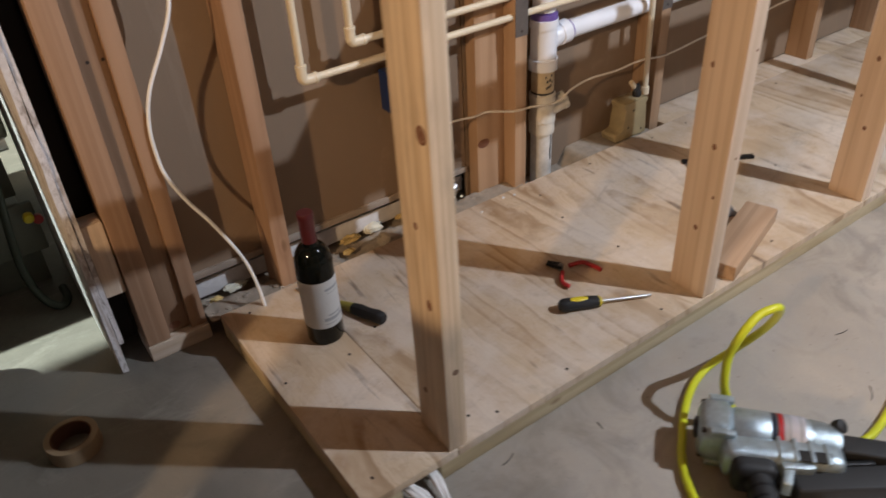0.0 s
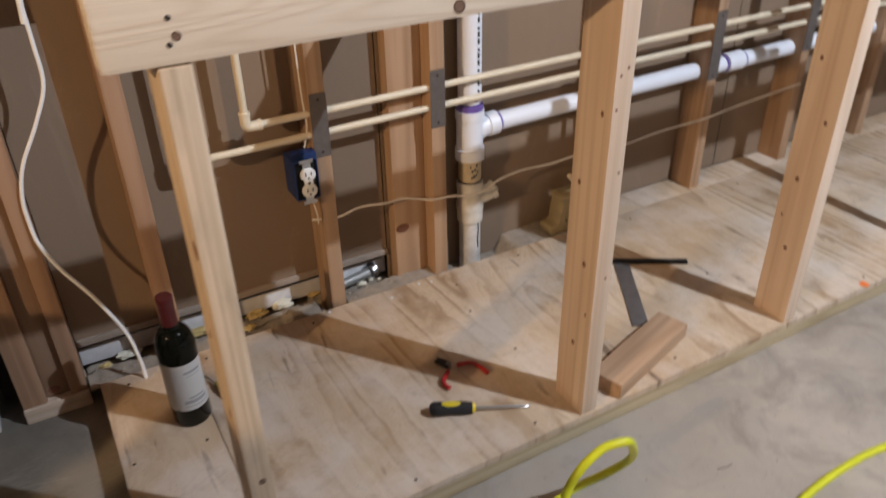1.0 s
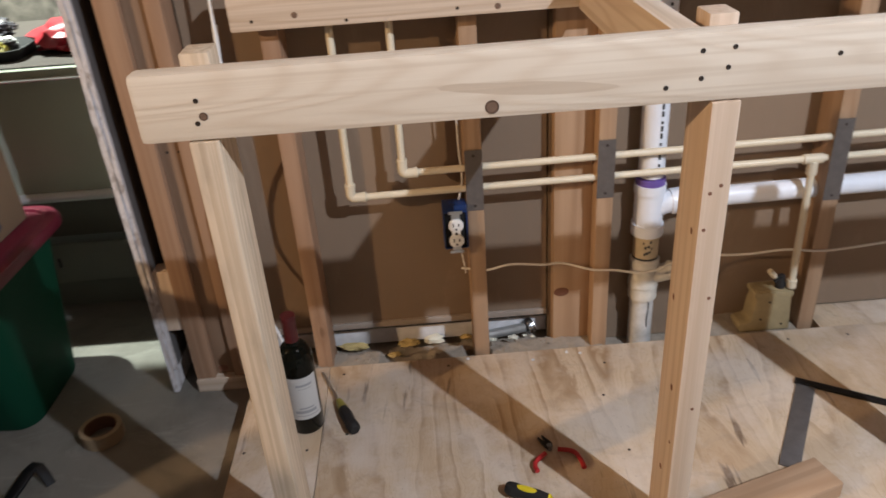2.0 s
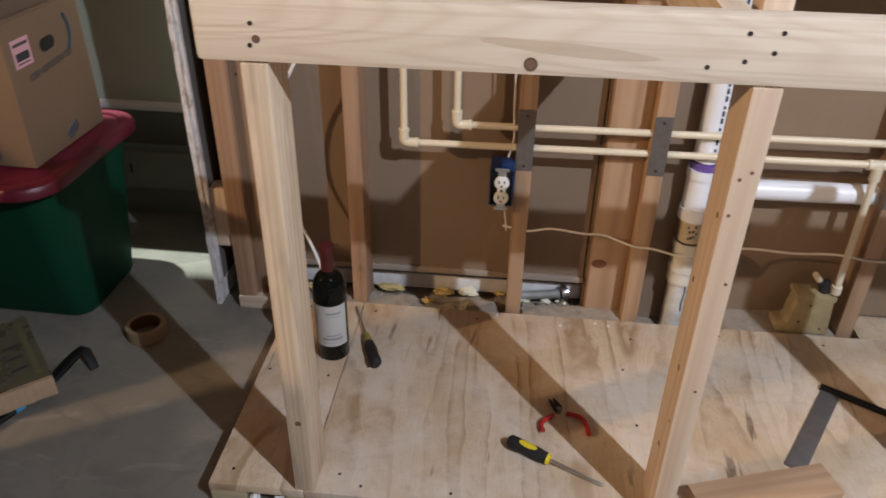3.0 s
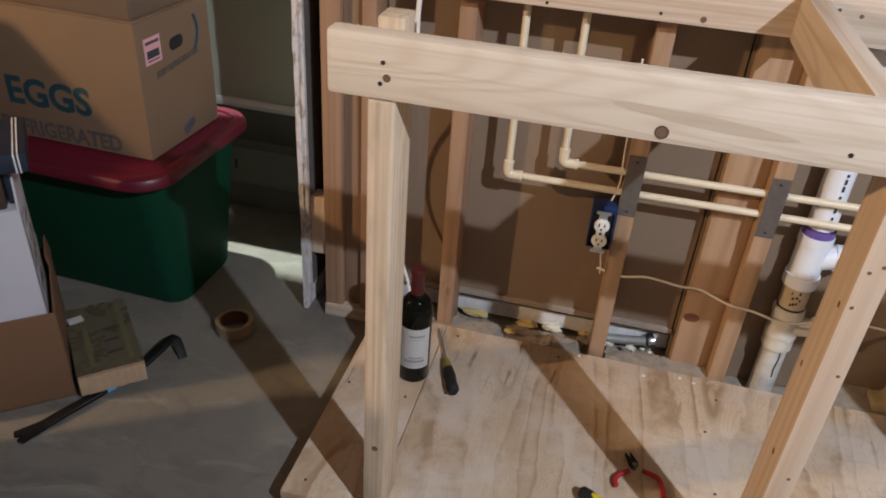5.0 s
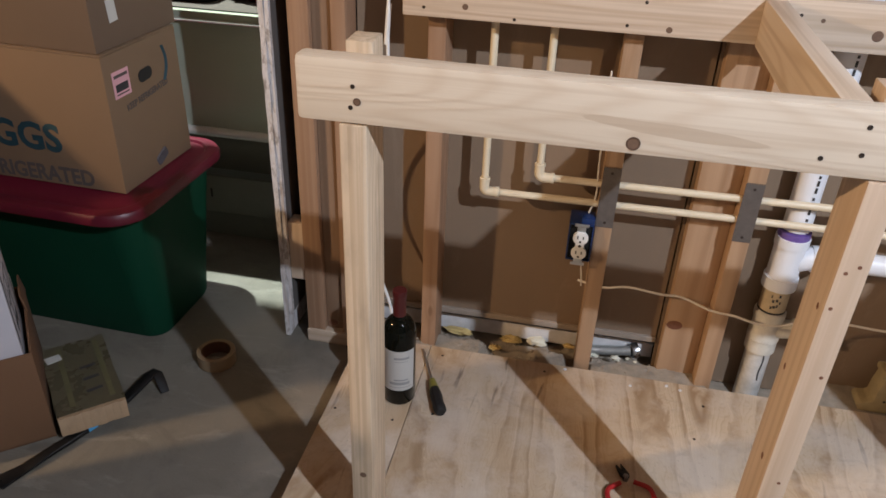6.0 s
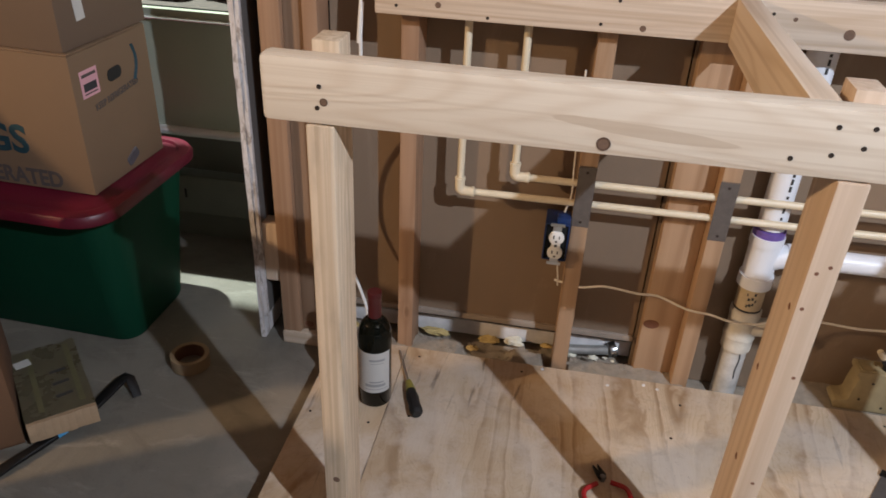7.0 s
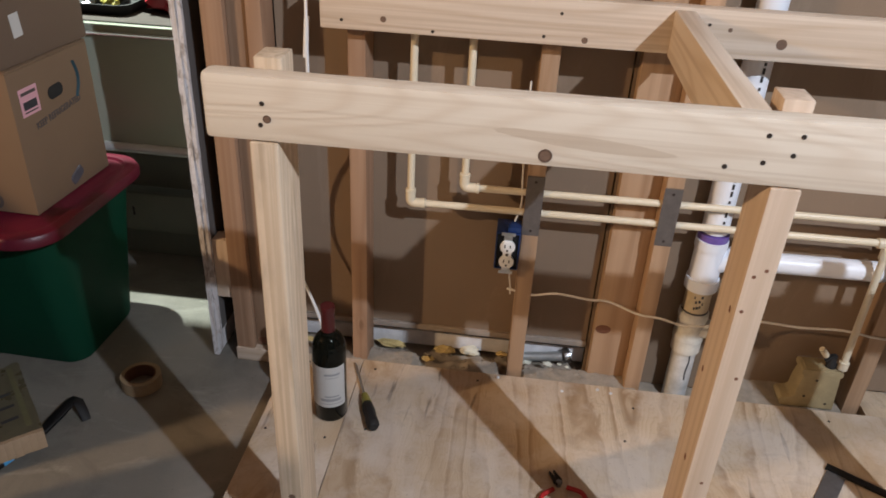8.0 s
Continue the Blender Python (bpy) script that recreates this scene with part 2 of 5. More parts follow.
GYPSUM = plain("gypsum_edge", (0.7, 0.69, 0.7), 0.9, var=0.3, scale=40, fine=400, bump=0.4)
TORN = torn_gypsum("torn_gypsum")
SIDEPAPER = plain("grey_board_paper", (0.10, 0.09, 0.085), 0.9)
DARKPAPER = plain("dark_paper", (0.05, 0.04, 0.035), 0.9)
CEIL = plain("ceiling_boards", (0.09, 0.06, 0.04), 0.8)
PAINT = plain("dim_wall", (0.12, 0.10, 0.085), 0.8)
PVC = plain("white_pvc", (0.80, 0.83, 0.90), 0.35, var=0.06, scale=14)
CPVC = plain("cream_cpvc", (0.73, 0.635, 0.475), 0.4, var=0.1)
LOWPVC = plain("grimy_pvc", (0.70, 0.68, 0.63), 0.45, var=0.7, scale=30)
OLDPVC = plain("dusty_pvc", (0.68, 0.64, 0.57), 0.5, var=0.5, scale=26)
TANPVC = plain("tan_pvc", (0.58, 0.47, 0.31), 0.5, var=0.3, scale=40)
PRIMER = plain("purple_primer", (0.16, 0.10, 0.38), 0.45, var=0.4, scale=60)
INK = plain("black_ink", (0.03, 0.03, 0.035), 0.6)
CABLE = plain("white_cable", (0.82, 0.82, 0.82), 0.45, var=0.08)
TANWIRE = plain("tan_cable", (0.76, 0.70, 0.61), 0.6, var=0.15)
STEEL = plain("grey_steel", (0.22, 0.21, 0.21), 0.5, metal=0.7, var=0.35, scale=45)
PLATE = plain("dull_plate_steel", (0.15, 0.13, 0.12), 0.6, metal=0.35, var=0.4, scale=60)
CHROME = plain("polished_chrome", (0.88, 0.89, 0.87), 0.22, metal=0.6, var=0.08, bump=0.0)
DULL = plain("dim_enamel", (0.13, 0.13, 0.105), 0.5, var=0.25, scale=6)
GALVANISED = plain("galvanised_steel", (0.55, 0.56, 0.55), 0.38, metal=0.6, var=0.3, scale=60)
BRIGHT = plain("bright_metal", (0.6, 0.62, 0.64), 0.3, metal=1.0, var=0.12)
CASTING = plain("cast_alloy", (0.47, 0.56, 0.61), 0.38, metal=0.75, var=0.55, scale=55, fine=300, bump=0.5)
SCREW = plain("dark_screw", (0.055, 0.042, 0.035), 0.45, metal=0.6)
KNOT = plain("dark_knot", (0.17, 0.10, 0.065), 0.7, var=0.6, scale=190)
SCREWKNOT = plain("knot_bark", (0.10, 0.055, 0.035), 0.8, var=0.5, scale=150)
REDKNOT = plain("reddish_knot", (0.20, 0.085, 0.05), 0.7, var=0.5, scale=120)
BLUE = plain("blue_box_plastic", (0.008, 0.03, 0.12), 0.4, var=0.15)
WHITE = plain("white_plastic", (0.8, 0.79, 0.77), 0.35, var=0.05)
BLACK = plain("black_rubber", (0.012, 0.012, 0.013), 0.6, var=0.3)
# near-black that paints the shade inside slots, holes and hollows
DARK = plain("hole_shade", (0.01, 0.01, 0.01), 0.8)
GLASS = plain("dark_glass", (0.003, 0.004, 0.003), 0.07, var=0.1, bump=0.0)
GLASS.node_tree.nodes["Principled BSDF"].inputs["Specular IOR Level"].default_value = 0.22
CAPSULE = plain("wine_red_foil", (0.065, 0.008, 0.010), 0.34, var=0.2)
LABEL = plain("cream_label", (0.50, 0.495, 0.48), 0.7, var=0.06)
FILM = plain("dark_shiny_film", (0.09, 0.085, 0.10), 0.15, var=0.4, scale=70)
PRINT = plain("grey_print", (0.3, 0.3, 0.31), 0.7)
YELLOW = plain("yellow_hose", (0.62, 0.64, 0.02), 0.4, var=0.1)
YGRIP = plain("yellow_grip", (0.7, 0.55, 0.02), 0.4, var=0.1)
OLIVE = plain("olive_plastic", (0.3, 0.26, 0.05), 0.4, var=0.2)
RED = plain("red_grip", (0.42, 0.018, 0.02), 0.4, var=0.15)
GREEN = plain("dark_green_plastic", (0.0012, 0.038, 0.0185), 0.6, var=0.15, scale=5)
GREEN.node_tree.nodes["Principled BSDF"].inputs["Specular IOR Level"].default_value = 0.2
LID = plain("red_lid_plastic", (0.088, 0.0022, 0.013), 0.42, var=0.2, scale=6)
CARD = plain("cardboard", (0.172, 0.109, 0.064), 0.85, var=0.14, scale=4, fine=260)
CARDOLD = plain("worn_cardboard", (0.13, 0.086, 0.057), 0.85, var=0.14, scale=5, fine=240)
CARD2 = plain("brown_carton", (0.145, 0.071, 0.034), 0.85, var=0.1, scale=4, fine=260)
TEAL = plain("teal_print", (0.007, 0.040, 0.056), 0.7, var=0.25, scale=50)
GREYPRINT = plain("faded_print", (0.075, 0.06, 0.055), 0.8, var=0.25, scale=60)
PINK = plain("pink_sticker", (0.62, 0.33, 0.38), 0.6, var=0.06)
BOXWHITE = plain("white_carton", (0.46, 0.44, 0.475), 0.75, var=0.05)
NAVY = plain("navy_cover", (0.009, 0.016, 0.034), 0.35, var=0.3)
SILVER = plain("silver_foil_band", (0.80, 0.80, 0.78), 0.4, metal=0.2, var=0.1)
MAROON = plain("dark_brown_cover", (0.05, 0.03, 0.022), 0.5, var=0.3)
GOLD = plain("dull_gold", (0.4, 0.28, 0.09), 0.4, metal=0.5)
PAGES = plain("page_edges", (0.5, 0.47, 0.4), 0.85, var=0.2, scale=120)
TAPE = plain("tan_tape", (0.26, 0.185, 0.11), 0.5, var=0.12)
TAPECORE = plain("tape_core", (0.11, 0.05, 0.028), 0.85, var=0.2)
SHIMWOOD = plain("bare_shim_wood", (0.34, 0.235, 0.145), 0.6, var=0.25, scale=50)
WRAPSTRIPE = plain("wrap_stripe", (0.14, 0.125, 0.065), 0.35, var=0.35, scale=60)
SHIM = plain("printed_wrap", (0.105, 0.088, 0.055), 0.28, var=0.6, scale=22)
IRON = plain("black_iron", (0.012, 0.012, 0.013), 0.45, metal=0.5, var=0.4)
BLUETAG = plain("blue_sticker", (0.06, 0.3, 0.55), 0.4)
ENAMEL = plain("pale_green_enamel", (0.33, 0.36, 0.29), 0.32, var=0.12, scale=3)
PALEFOAM = plain("pale_foam", (0.74, 0.72, 0.60), 0.85, var=0.2, scale=60, fine=90, bump=0.8)
FOAM = plain("yellow_foam", (0.60, 0.46, 0.20), 0.9, var=0.3, scale=60, fine=90, bump=1.0)
BEIGE = plain("beige_plastic", (0.34, 0.27, 0.15), 0.55, var=0.45, scale=30)
DEBRIS = plain("grey_debris", (0.34, 0.29, 0.235), 0.9, var=0.4, scale=50)
REDBAG = plain("red_bag_film", (0.28, 0.012, 0.02), 0.4, var=0.2, scale=20)
HOSEGREEN = plain("grey_green_rubber", (0.022, 0.028, 0.019), 0.6, var=0.2, scale=12)
ORANGE = plain("orange_spray", (0.8, 0.2, 0.05), 0.7)


# ---- building helpers ----
def thing(name, label, category, group="", kind="", at=(0, 0, 0)):
    ob = new(name)
    ob.empty_display_size = 0.05
    ob.location = at
    return tagged(ob, label, category, group, kind)


def mesh_of(name, bm, material, smooth=35):
    bmesh.ops.recalc_face_normals(bm, faces=bm.faces)
    data = bpy.data.meshes.new(name)
    bm.to_mesh(data)
    bm.free()
    data.materials.append(material)
    if smooth:
        data.shade_smooth()
        data.set_sharp_from_angle(angle=radians(smooth))
    return data


def part(name, bm, material, parent=None, label="", m=None, smooth=35):
    """Links a bmesh as one mesh object under a thing or a part; m is its place in the world."""
    data = bm if isinstance(bm, bpy.types.Mesh) else mesh_of(name, bm, material, smooth)
    ob = new(name, data)
    return placed(ob, parent, m, label)


def world_of(ob):
    m = ob.matrix_basis.copy()
    while ob.parent:
        m = ob.matrix_parent_inverse @ m
        ob = ob.parent
        m = ob.matrix_basis @ m
    return m


def placed(ob, parent=None, m=None, label=""):
    m = m or Matrix.Identity(4)
    if parent:
        ob.parent = parent
        m = world_of(parent).inverted() @ m
    ob.matrix_basis = m
    if label:
        tagged(ob, label)
    return ob


def box(size, bevel=0.002, segments=2):
    bm = bmesh.new()
    bmesh.ops.create_cube(bm, size=1)
    bmesh.ops.scale(bm, vec=size, verts=bm.verts)
    if bevel:
        bmesh.ops.bevel(bm, geom=bm.edges[:], offset=bevel, segments=segments, affect="EDGES", profile=0.6)
    return bm


TURNS = {"x": Matrix.Identity(4), "y": pose(0, 0, 0, 0, 0, 90), "z": pose(0, 0, 0, 0, -90, 0)}


def board(name, lo, hi, axis, material, parent=None, label="", bevel=0.0028, tilt=None):
    """A squared timber between two corners, its grain along the named axis."""
    lo, hi = Vector(lo), Vector(hi)
    d, mid = hi - lo, (hi + lo) / 2
    size = {"x": d, "y": (d.y, d.x, d.z), "z": (d.z, d.y, d.x)}[axis]
    m = Matrix.Translation(mid) @ (tilt or Matrix.Identity(4)) @ TURNS[axis]
    return part(name, box(size, bevel), material, parent, label, m)


def slab(name, lo, hi, material, parent=None, label="", bevel=0.0015, m=None):
    """A plain block between two corners, its own axes along the world's."""
    lo, hi = Vector(lo), Vector(hi)
    return part(name, box(hi - lo, bevel), material, parent, label, (m or Matrix.Identity(4)) @ Matrix.Translation((lo + hi) / 2))


def lathe(profile, steps=24, caps=True):
    """A body turned about z from pairs of radius and height."""
    bm = bmesh.new()
    rings = []
    for r, z in profile:
        if r < 1e-6:
            rings.append([bm.verts.new((0, 0, z))])
        else:
            rings.append([bm.verts.new((r * math.cos(a), r * math.sin(a), z)) for a in np.linspace(0, 2 * math.pi, steps, endpoint=False)])
    for a, b in zip(rings, rings[1:]):
        for k in range(steps):
            l = (k + 1) % steps
            if len(a) == 1 and len(b) > 1:
                bm.faces.new((a[0], b[k], b[l]))
            elif len(b) == 1 and len(a) > 1:
                bm.faces.new((a[k], b[0], a[l]))
            elif len(a) > 1:
                bm.faces.new((a[k], b[k], b[l], a[l]))
    if caps:
        for r in (rings[0], rings[-1]):
            if len(r) > 2:
                bm.faces.new(r)
    return bm


def curve_points(points, steps=6):
    """Points along a smooth line through the given ones."""
    p = [Vector(q) for q in points]
    p = [2 * p[0] - p[1]] + p + [2 * p[-1] - p[-2]]
    out = []
    for a, b, c, d in zip(p, p[1:], p[2:], p[3:]):
        for k in range(steps):
            u = k / steps
            out.append(0.5 * (2 * b + (c - a) * u + (2 * a - 5 * b + 4 * c - d) * u * u + (3 * b - a - 3 * c + d) * u**3))
    return out + [p[-2]]


def tube(points, radius, sides=10, steps=6, flat=1.0, up=None):
    """A round cord through the points."""
    pts = curve_points(points, steps) if steps > 1 else [Vector(q) for q in points]
    bm = bmesh.new()
    rings = []
    for k, q in enumerate(pts):
        ahead = (pts[min(k + 1, len(pts) - 1)] - pts[max(k - 1, 0)]).normalized()
        if up is None:
            up = ahead.orthogonal().normalized()
        up = (up - ahead * up.dot(ahead)).normalized()
        side = ahead.cross(up)
        rings.append([bm.verts.new(q + radius * (math.cos(a) * up + flat * math.sin(a) * side)) for a in np.linspace(0, 2 * math.pi, sides, endpoint=False)])
    for a, b in zip(rings, rings[1:]):
        for k in range(sides):
            l = (k + 1) % sides
            bm.faces.new((a[k], a[l], b[l], b[k]))
    bm.faces.new(rings[0]), bm.faces.new(rings[-1])
    return bm


def prism(outline, depth, bevel=0.0):
    """An outline in x and y, pushed up along z and centred on it."""
    bm = bmesh.new()
    low = [bm.verts.new((x, y, -depth / 2)) for x, y in outline]
    face = bm.faces.new(low)
    up = bmesh.ops.extrude_face_region(bm, geom=[face])
    bmesh.ops.translate(bm, vec=(0, 0, depth), verts=[v for v in up["geom"] if isinstance(v, bmesh.types.BMVert)])
    if bevel:
        bmesh.ops.bevel(bm, geom=bm.edges[:], offset=bevel, segments=2, affect="EDGES", profile=0.6)
    return bm


def rounded(w, d, r, n=7):
    out = []
    for cx, cy, a0 in ((w / 2 - r, d / 2 - r, 0), (-w / 2 + r, d / 2 - r, 90), (-w / 2 + r, -d / 2 + r, 180), (w / 2 - r, -d / 2 + r, 270)):
        out += [(cx + r * math.cos(radians(a0 + 90 * k / n)), cy + r * math.sin(radians(a0 + 90 * k / n))) for k in range(n + 1)]
    return out


def loft(rings, cap_low=True, cap_high=True):
    bm = bmesh.new()
    made = [[bm.verts.new((x, y, z)) for x, y in o] for o, z in rings]
    for a, b in zip(made, made[1:]):
        for k in range(len(a)):
            l = (k + 1) % len(a)
            bm.faces.new((a[k], a[l], b[l], b[k]))
    if cap_low:
        bm.faces.new(made[0])
    if cap_high:
        bm.faces.new(made[-1])
    return bm


def joined(*bms):
    out = bmesh.new()
    for b in bms:
        data = bpy.data.meshes.new("piece")
        b.to_mesh(data)
        b.free()
        out.from_mesh(data)
        bpy.data.meshes.remove(data)
    return out


def moved(bm, m):
    bm.transform(m)
    return bm


def lump(radius, seed, flat=0.6, rough=0.35):
    bm = bmesh.new()
    bmesh.ops.create_icosphere(bm, subdivisions=3, radius=radius)
    for v in bm.verts:
        q = v.co.normalized()
        v.co *= 1 + rough * noise.noise(q * 2.1 + Vector((seed * 3.7, 0, 0)))
        v.co.z *= flat
    return bm


def lettering(name, text, size, material, parent, m, label="", squeeze=1.0, depth=0.0004):
    c = bpy.data.curves.new(name, "FONT")
    c.body, c.size, c.extrude, c.align_x, c.align_y = text, size, depth, "CENTER", "CENTER"
    c.offset = size * 0.03
    c.resolution_u = 3
    tmp = bpy.data.objects.new(name, c)
    data = bpy.data.meshes.new_from_object(tmp)
    bpy.data.objects.remove(tmp)
    data.transform(Matrix.Diagonal((squeeze, 1, 1, 1)))
    data.materials.append(material)
    return part(name, data, material, parent, label, m)


def screw_data():
    return mesh_of("screw", lathe([(0.0, 0.0002), (0.0012, 0.0001), (0.0026, 0.0007), (0.0033, 0.0005), (0.0034, -0.003)], 12), SCREW)


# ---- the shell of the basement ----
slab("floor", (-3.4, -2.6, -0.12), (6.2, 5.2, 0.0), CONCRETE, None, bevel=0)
tagged(bpy.data.objects["floor"], "bare grey concrete basement floor with stains and scratches", "floor", kind="structure")
for nm, lo, hi, mt, lab in (
    ("wall_south", (-3.4, -2.75, 0), (6.2, -2.6, 2.8), PAINT, "plain brown basement wall behind the walkway"),
    ("wall_west", (-3.55, -2.6, 0), (-3.4, 5.2, 2.8), BLOCKWALL, "grey concrete foundation wall"),
    ("wall_east", (6.2, -2.6, 0), (6.35, 5.2, 2.8), PAINT, "plain brown basement wall"),
    ("wall_north", (-3.4, 5.2, 0), (6.2, 5.35, 2.8), BLOCKWALL, "grey concrete foundation wall far behind"),
):
    tagged(slab(nm, lo, hi, mt, bevel=0), lab, "wall", kind="structure")
# added out of view: its lower edge trims the rear bulb's patch on the floor
tagged(slab("light_baffle", (-3.4, 2.47, 1.683), (0.742, 2.53, 2.8), PAINT, bevel=0), "unseen panel added over the appliance to cut the rear bulb's light", "wall", kind="structure")
tagged(slab("ceiling", (-3.5, -2.7, 2.8), (6.3, 5.3, 2.9), CEIL, bevel=0), "brown wooden underside of the floor above", "ceiling", kind="structure")

# stud wall behind the platform
Y0, Y1 = 1.953, 2.039
wall = thing("wall_back", "open stud wall with bare brown plasterboard backs between fir studs", "wall", kind="structure")
slab("plasterboard", (0.942, Y1, 0.118), (1.7163, Y1 + 0.013, 2.45), PAPER, wall, bevel=0)
slab("plasterboard", (1.7203, Y1, 0.004), (2.3593, Y1 + 0.013, 2.45), PAPER, wall, bevel=0)
slab("plasterboard", (2.3632, Y1, 0.058), (2.9342, Y1 + 0.013, 2.45), PAPER, wall, bevel=0)
slab("plasterboard", (2.9381, Y1, 0.058), (5.6, Y1 + 0.013, 2.45), PAPER, wall, bevel=0)
for x in (1.1217, 1.5201, 2.3474, 2.7419, 3.1511, 3.5603, 3.9646, 4.3591):
    board("stud", (x, Y0, 0.0 if x < 2.4 else 0.0565), (x + 0.038, Y1 - 0.001, 2.41), "z", SHADEFIR if x < 1.2 else FIR, wall)
board("stud", (1.817, Y0, 0.0), (1.855, Y1 - 0.001, 2.41), "z", FIR, wall, "narrow fir stud beside the drain")
board("stud", (1.7265, 1.997, 0.0), (1.8165, 2.035, 2.41), "z", FIR, wall, "wide fir stud turned flat with a big knot")
# corner post at the wall's end
YE = 1.957
# both end studs take the darker fir in place of dimmer light
board("stud", (0.810, YE, 0.039), (0.858, Y1, 2.41), "z", SHADEFIR, wall, "end stud of the wall")
board("stud", (0.8585, YE + 0.017, 0.039), (0.9055, 2.038, 2.41), "z", BLOCKFIR, wall, "blocking between the two end studs")
board("stud", (0.906, YE + 0.003, 0.039), (0.940, Y1 - 0.001, 2.41), "z", SHADEFIR, wall)
board("bottom_plate", (0.808, YE - 0.004, 0.0), (0.942, Y1, 0.038), "x", PINE, wall)
board("bottom_plate", (2.40, 1.9385, 0.0), (5.0, Y1, 0.056), "x", PLY, wall, "plywood strip at the foot of the wall", 0.001)
board("top_plate", (0.79, Y0, 2.412), (5.0, Y1, 2.45), "x", SHADEFIR, wall)
board("ledge_strip", (0.942, Y1 - 0.007, 0.101), (1.718, Y1 + 0.03, 0.1175), "x", DUSTY, wall, "dusty grey strip below the plasterboard")
slab("grey_batten", (0.94, 2.062, 0.030), (1.72, 2.10, 0.076), GYPSUM, wall, "dusty grey batten in the gap", 0.003)
slab("foundation_strip", (0.80, 2.13, 0.0), (5.0, 2.2, 0.12), BLOCKWALL, wall, bevel=0)
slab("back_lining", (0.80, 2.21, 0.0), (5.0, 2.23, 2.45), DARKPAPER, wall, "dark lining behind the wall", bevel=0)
part("grey_conduit", tube([(1.545, 2.046, 0.038), (1.60, 2.046, 0.045), (1.664, 2.044, 0.056)], 0.013, 16, 2), GALVANISED, wall, "short grey pipe end in the gap")
part("pipe_cap", moved(lathe([(0.0, 0.0), (0.024, 0.0), (0.026, 0.004), (0.026, 0.02), (0.0, 0.02)], 20), pose(1.664, 2.043, 0.056, 0, 80, 20) @ Matrix.Diagonal((0.8, 0.8, 0.9, 1))), BRIGHT, wall)

# plasterboard return at the wall's end
ret = thing("wall_return", "two layers of torn grey plasterboard seen edge-on beside the studs", "wall", kind="structure")


def torn_sheet(x0, x1, y0, y1, z0, z1, seed):
    bm = bmesh.new()
    n = 60
    rows = []
    for k in range(n + 1):
        z = z0 + (z1 - z0) * k / n
        j = 0.006 * noise.noise(Vector((seed, z * 9, 0))) + 0.004 * noise.noise(Vector((seed, z * 31, 4)))
        i = 0.0024 * noise.noise(Vector((seed + 8, z * 13, 2)))
        rows.append([bm.verts.new(c) for c in ((x0 + i, y0 + j, z), (x1 + i, y0 + j * 0.6, z), (x1, y1, z), (x0, y1, z))])
    for a, b in zip(rows, rows[1:]):
        for k in range(4):
            bm.faces.new((a[k], a[(k + 1) % 4], b[(k + 1) % 4], b[k]))
    bm.faces.new(rows[0]), bm.faces.new(rows[-1])
    return bm


part("plasterboard_layer", torn_sheet(0.7445, 0.7570, 1.956, 2.5, 0.004, 2.45, 3), TORN, ret)
part("plasterboard_layer", torn_sheet(0.7580, 0.7675, 1.959, 2.5, 0.075, 2.45, 9), TORN, ret)
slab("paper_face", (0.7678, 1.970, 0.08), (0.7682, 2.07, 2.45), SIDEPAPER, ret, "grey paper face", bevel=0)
# near-black sheet standing in for the shade deep in the gap
slab("gap_shade", (0.7685, 2.07, 0.0), (0.807, 2.08, 2.45), DARKPAPER, ret, bevel=0)
board("spacer_block", (0.7685, 1.968, 0.185), (0.8075, 2.015, 0.352), "z", PINE, ret, "pale wooden spacer block")

# ---- the platform ----
plat = thing("platform", "low plywood platform on flat lumber, screwed down on the concrete floor", "platform")
PX0, PX1, PY0, PY1, PZ = 0.965, 4.2, 1.320, 1.938, 0.057
slab("plywood_sheet", (PX0, PY0, 0.0385), (1.1525, PY1, PZ), PLY, plat, "narrow pale plywood strip", 0.001)
slab("plywood_sheet", (1.1542, PY0, 0.0385), (3.592, PY1, PZ), PLY, plat, "wide plywood sheet with wavy tan grain", 0.001)
slab("plywood_sheet", (3.594, PY0, 0.0385), (PX1, PY1, PZ), PLY, plat, "", 0.001)
board("front_board", (PX0, PY0 + 0.001, 0), (1.036, PY0 + 0.09, 0.038), "x", TREATED, plat)
board("front_board", (1.116, PY0 + 0.001, 0), (PX1, PY0 + 0.09, 0.038), "x", TREATED, plat, "yellowish lumber edge under the plywood")
board("back_board", (PX0, PY1 - 0.09, 0), (PX1, PY1 - 0.001, 0.038), "x", TREATED, plat)
for x in (PX0 + 0.001, 1.70, 2.35, 3.0, 3.6, 4.11):
    board("sleeper", (x, PY0 + 0.091, 0), (x + 0.088, PY1 - 0.091, 0.038), "y", TREATED, plat)
SCREWDATA = screw_data()
for x, y in ((1.801, 1.75), (1.831, 1.867), (1.813, 1.572), (1.125, 1.65), (1.435, 1.347), (1.712, 1.354), (0.986, 1.657), (1.002, 1.36), (1.213, 1.37), (1.26, 1.345), (1.21, 1.69), (1.19, 1.905), (2.1, 1.36), (2.3, 1.90), (2.42, 1.57), (2.75, 1.35), (2.45, 1.90), (1.45, 1.905), (2.05, 1.905), (1.02, 1.905), (2.9, 1.9), (3.2, 1.36)):
    part("screw", SCREWDATA, None, plat, "", pose(x, y, PZ))
part("orange_mark", moved(lump(0.012, 4, 0.03, 0.5), pose(2.72, 1.326, PZ + 0.0006)), ORANGE, plat, "small orange paint mark")

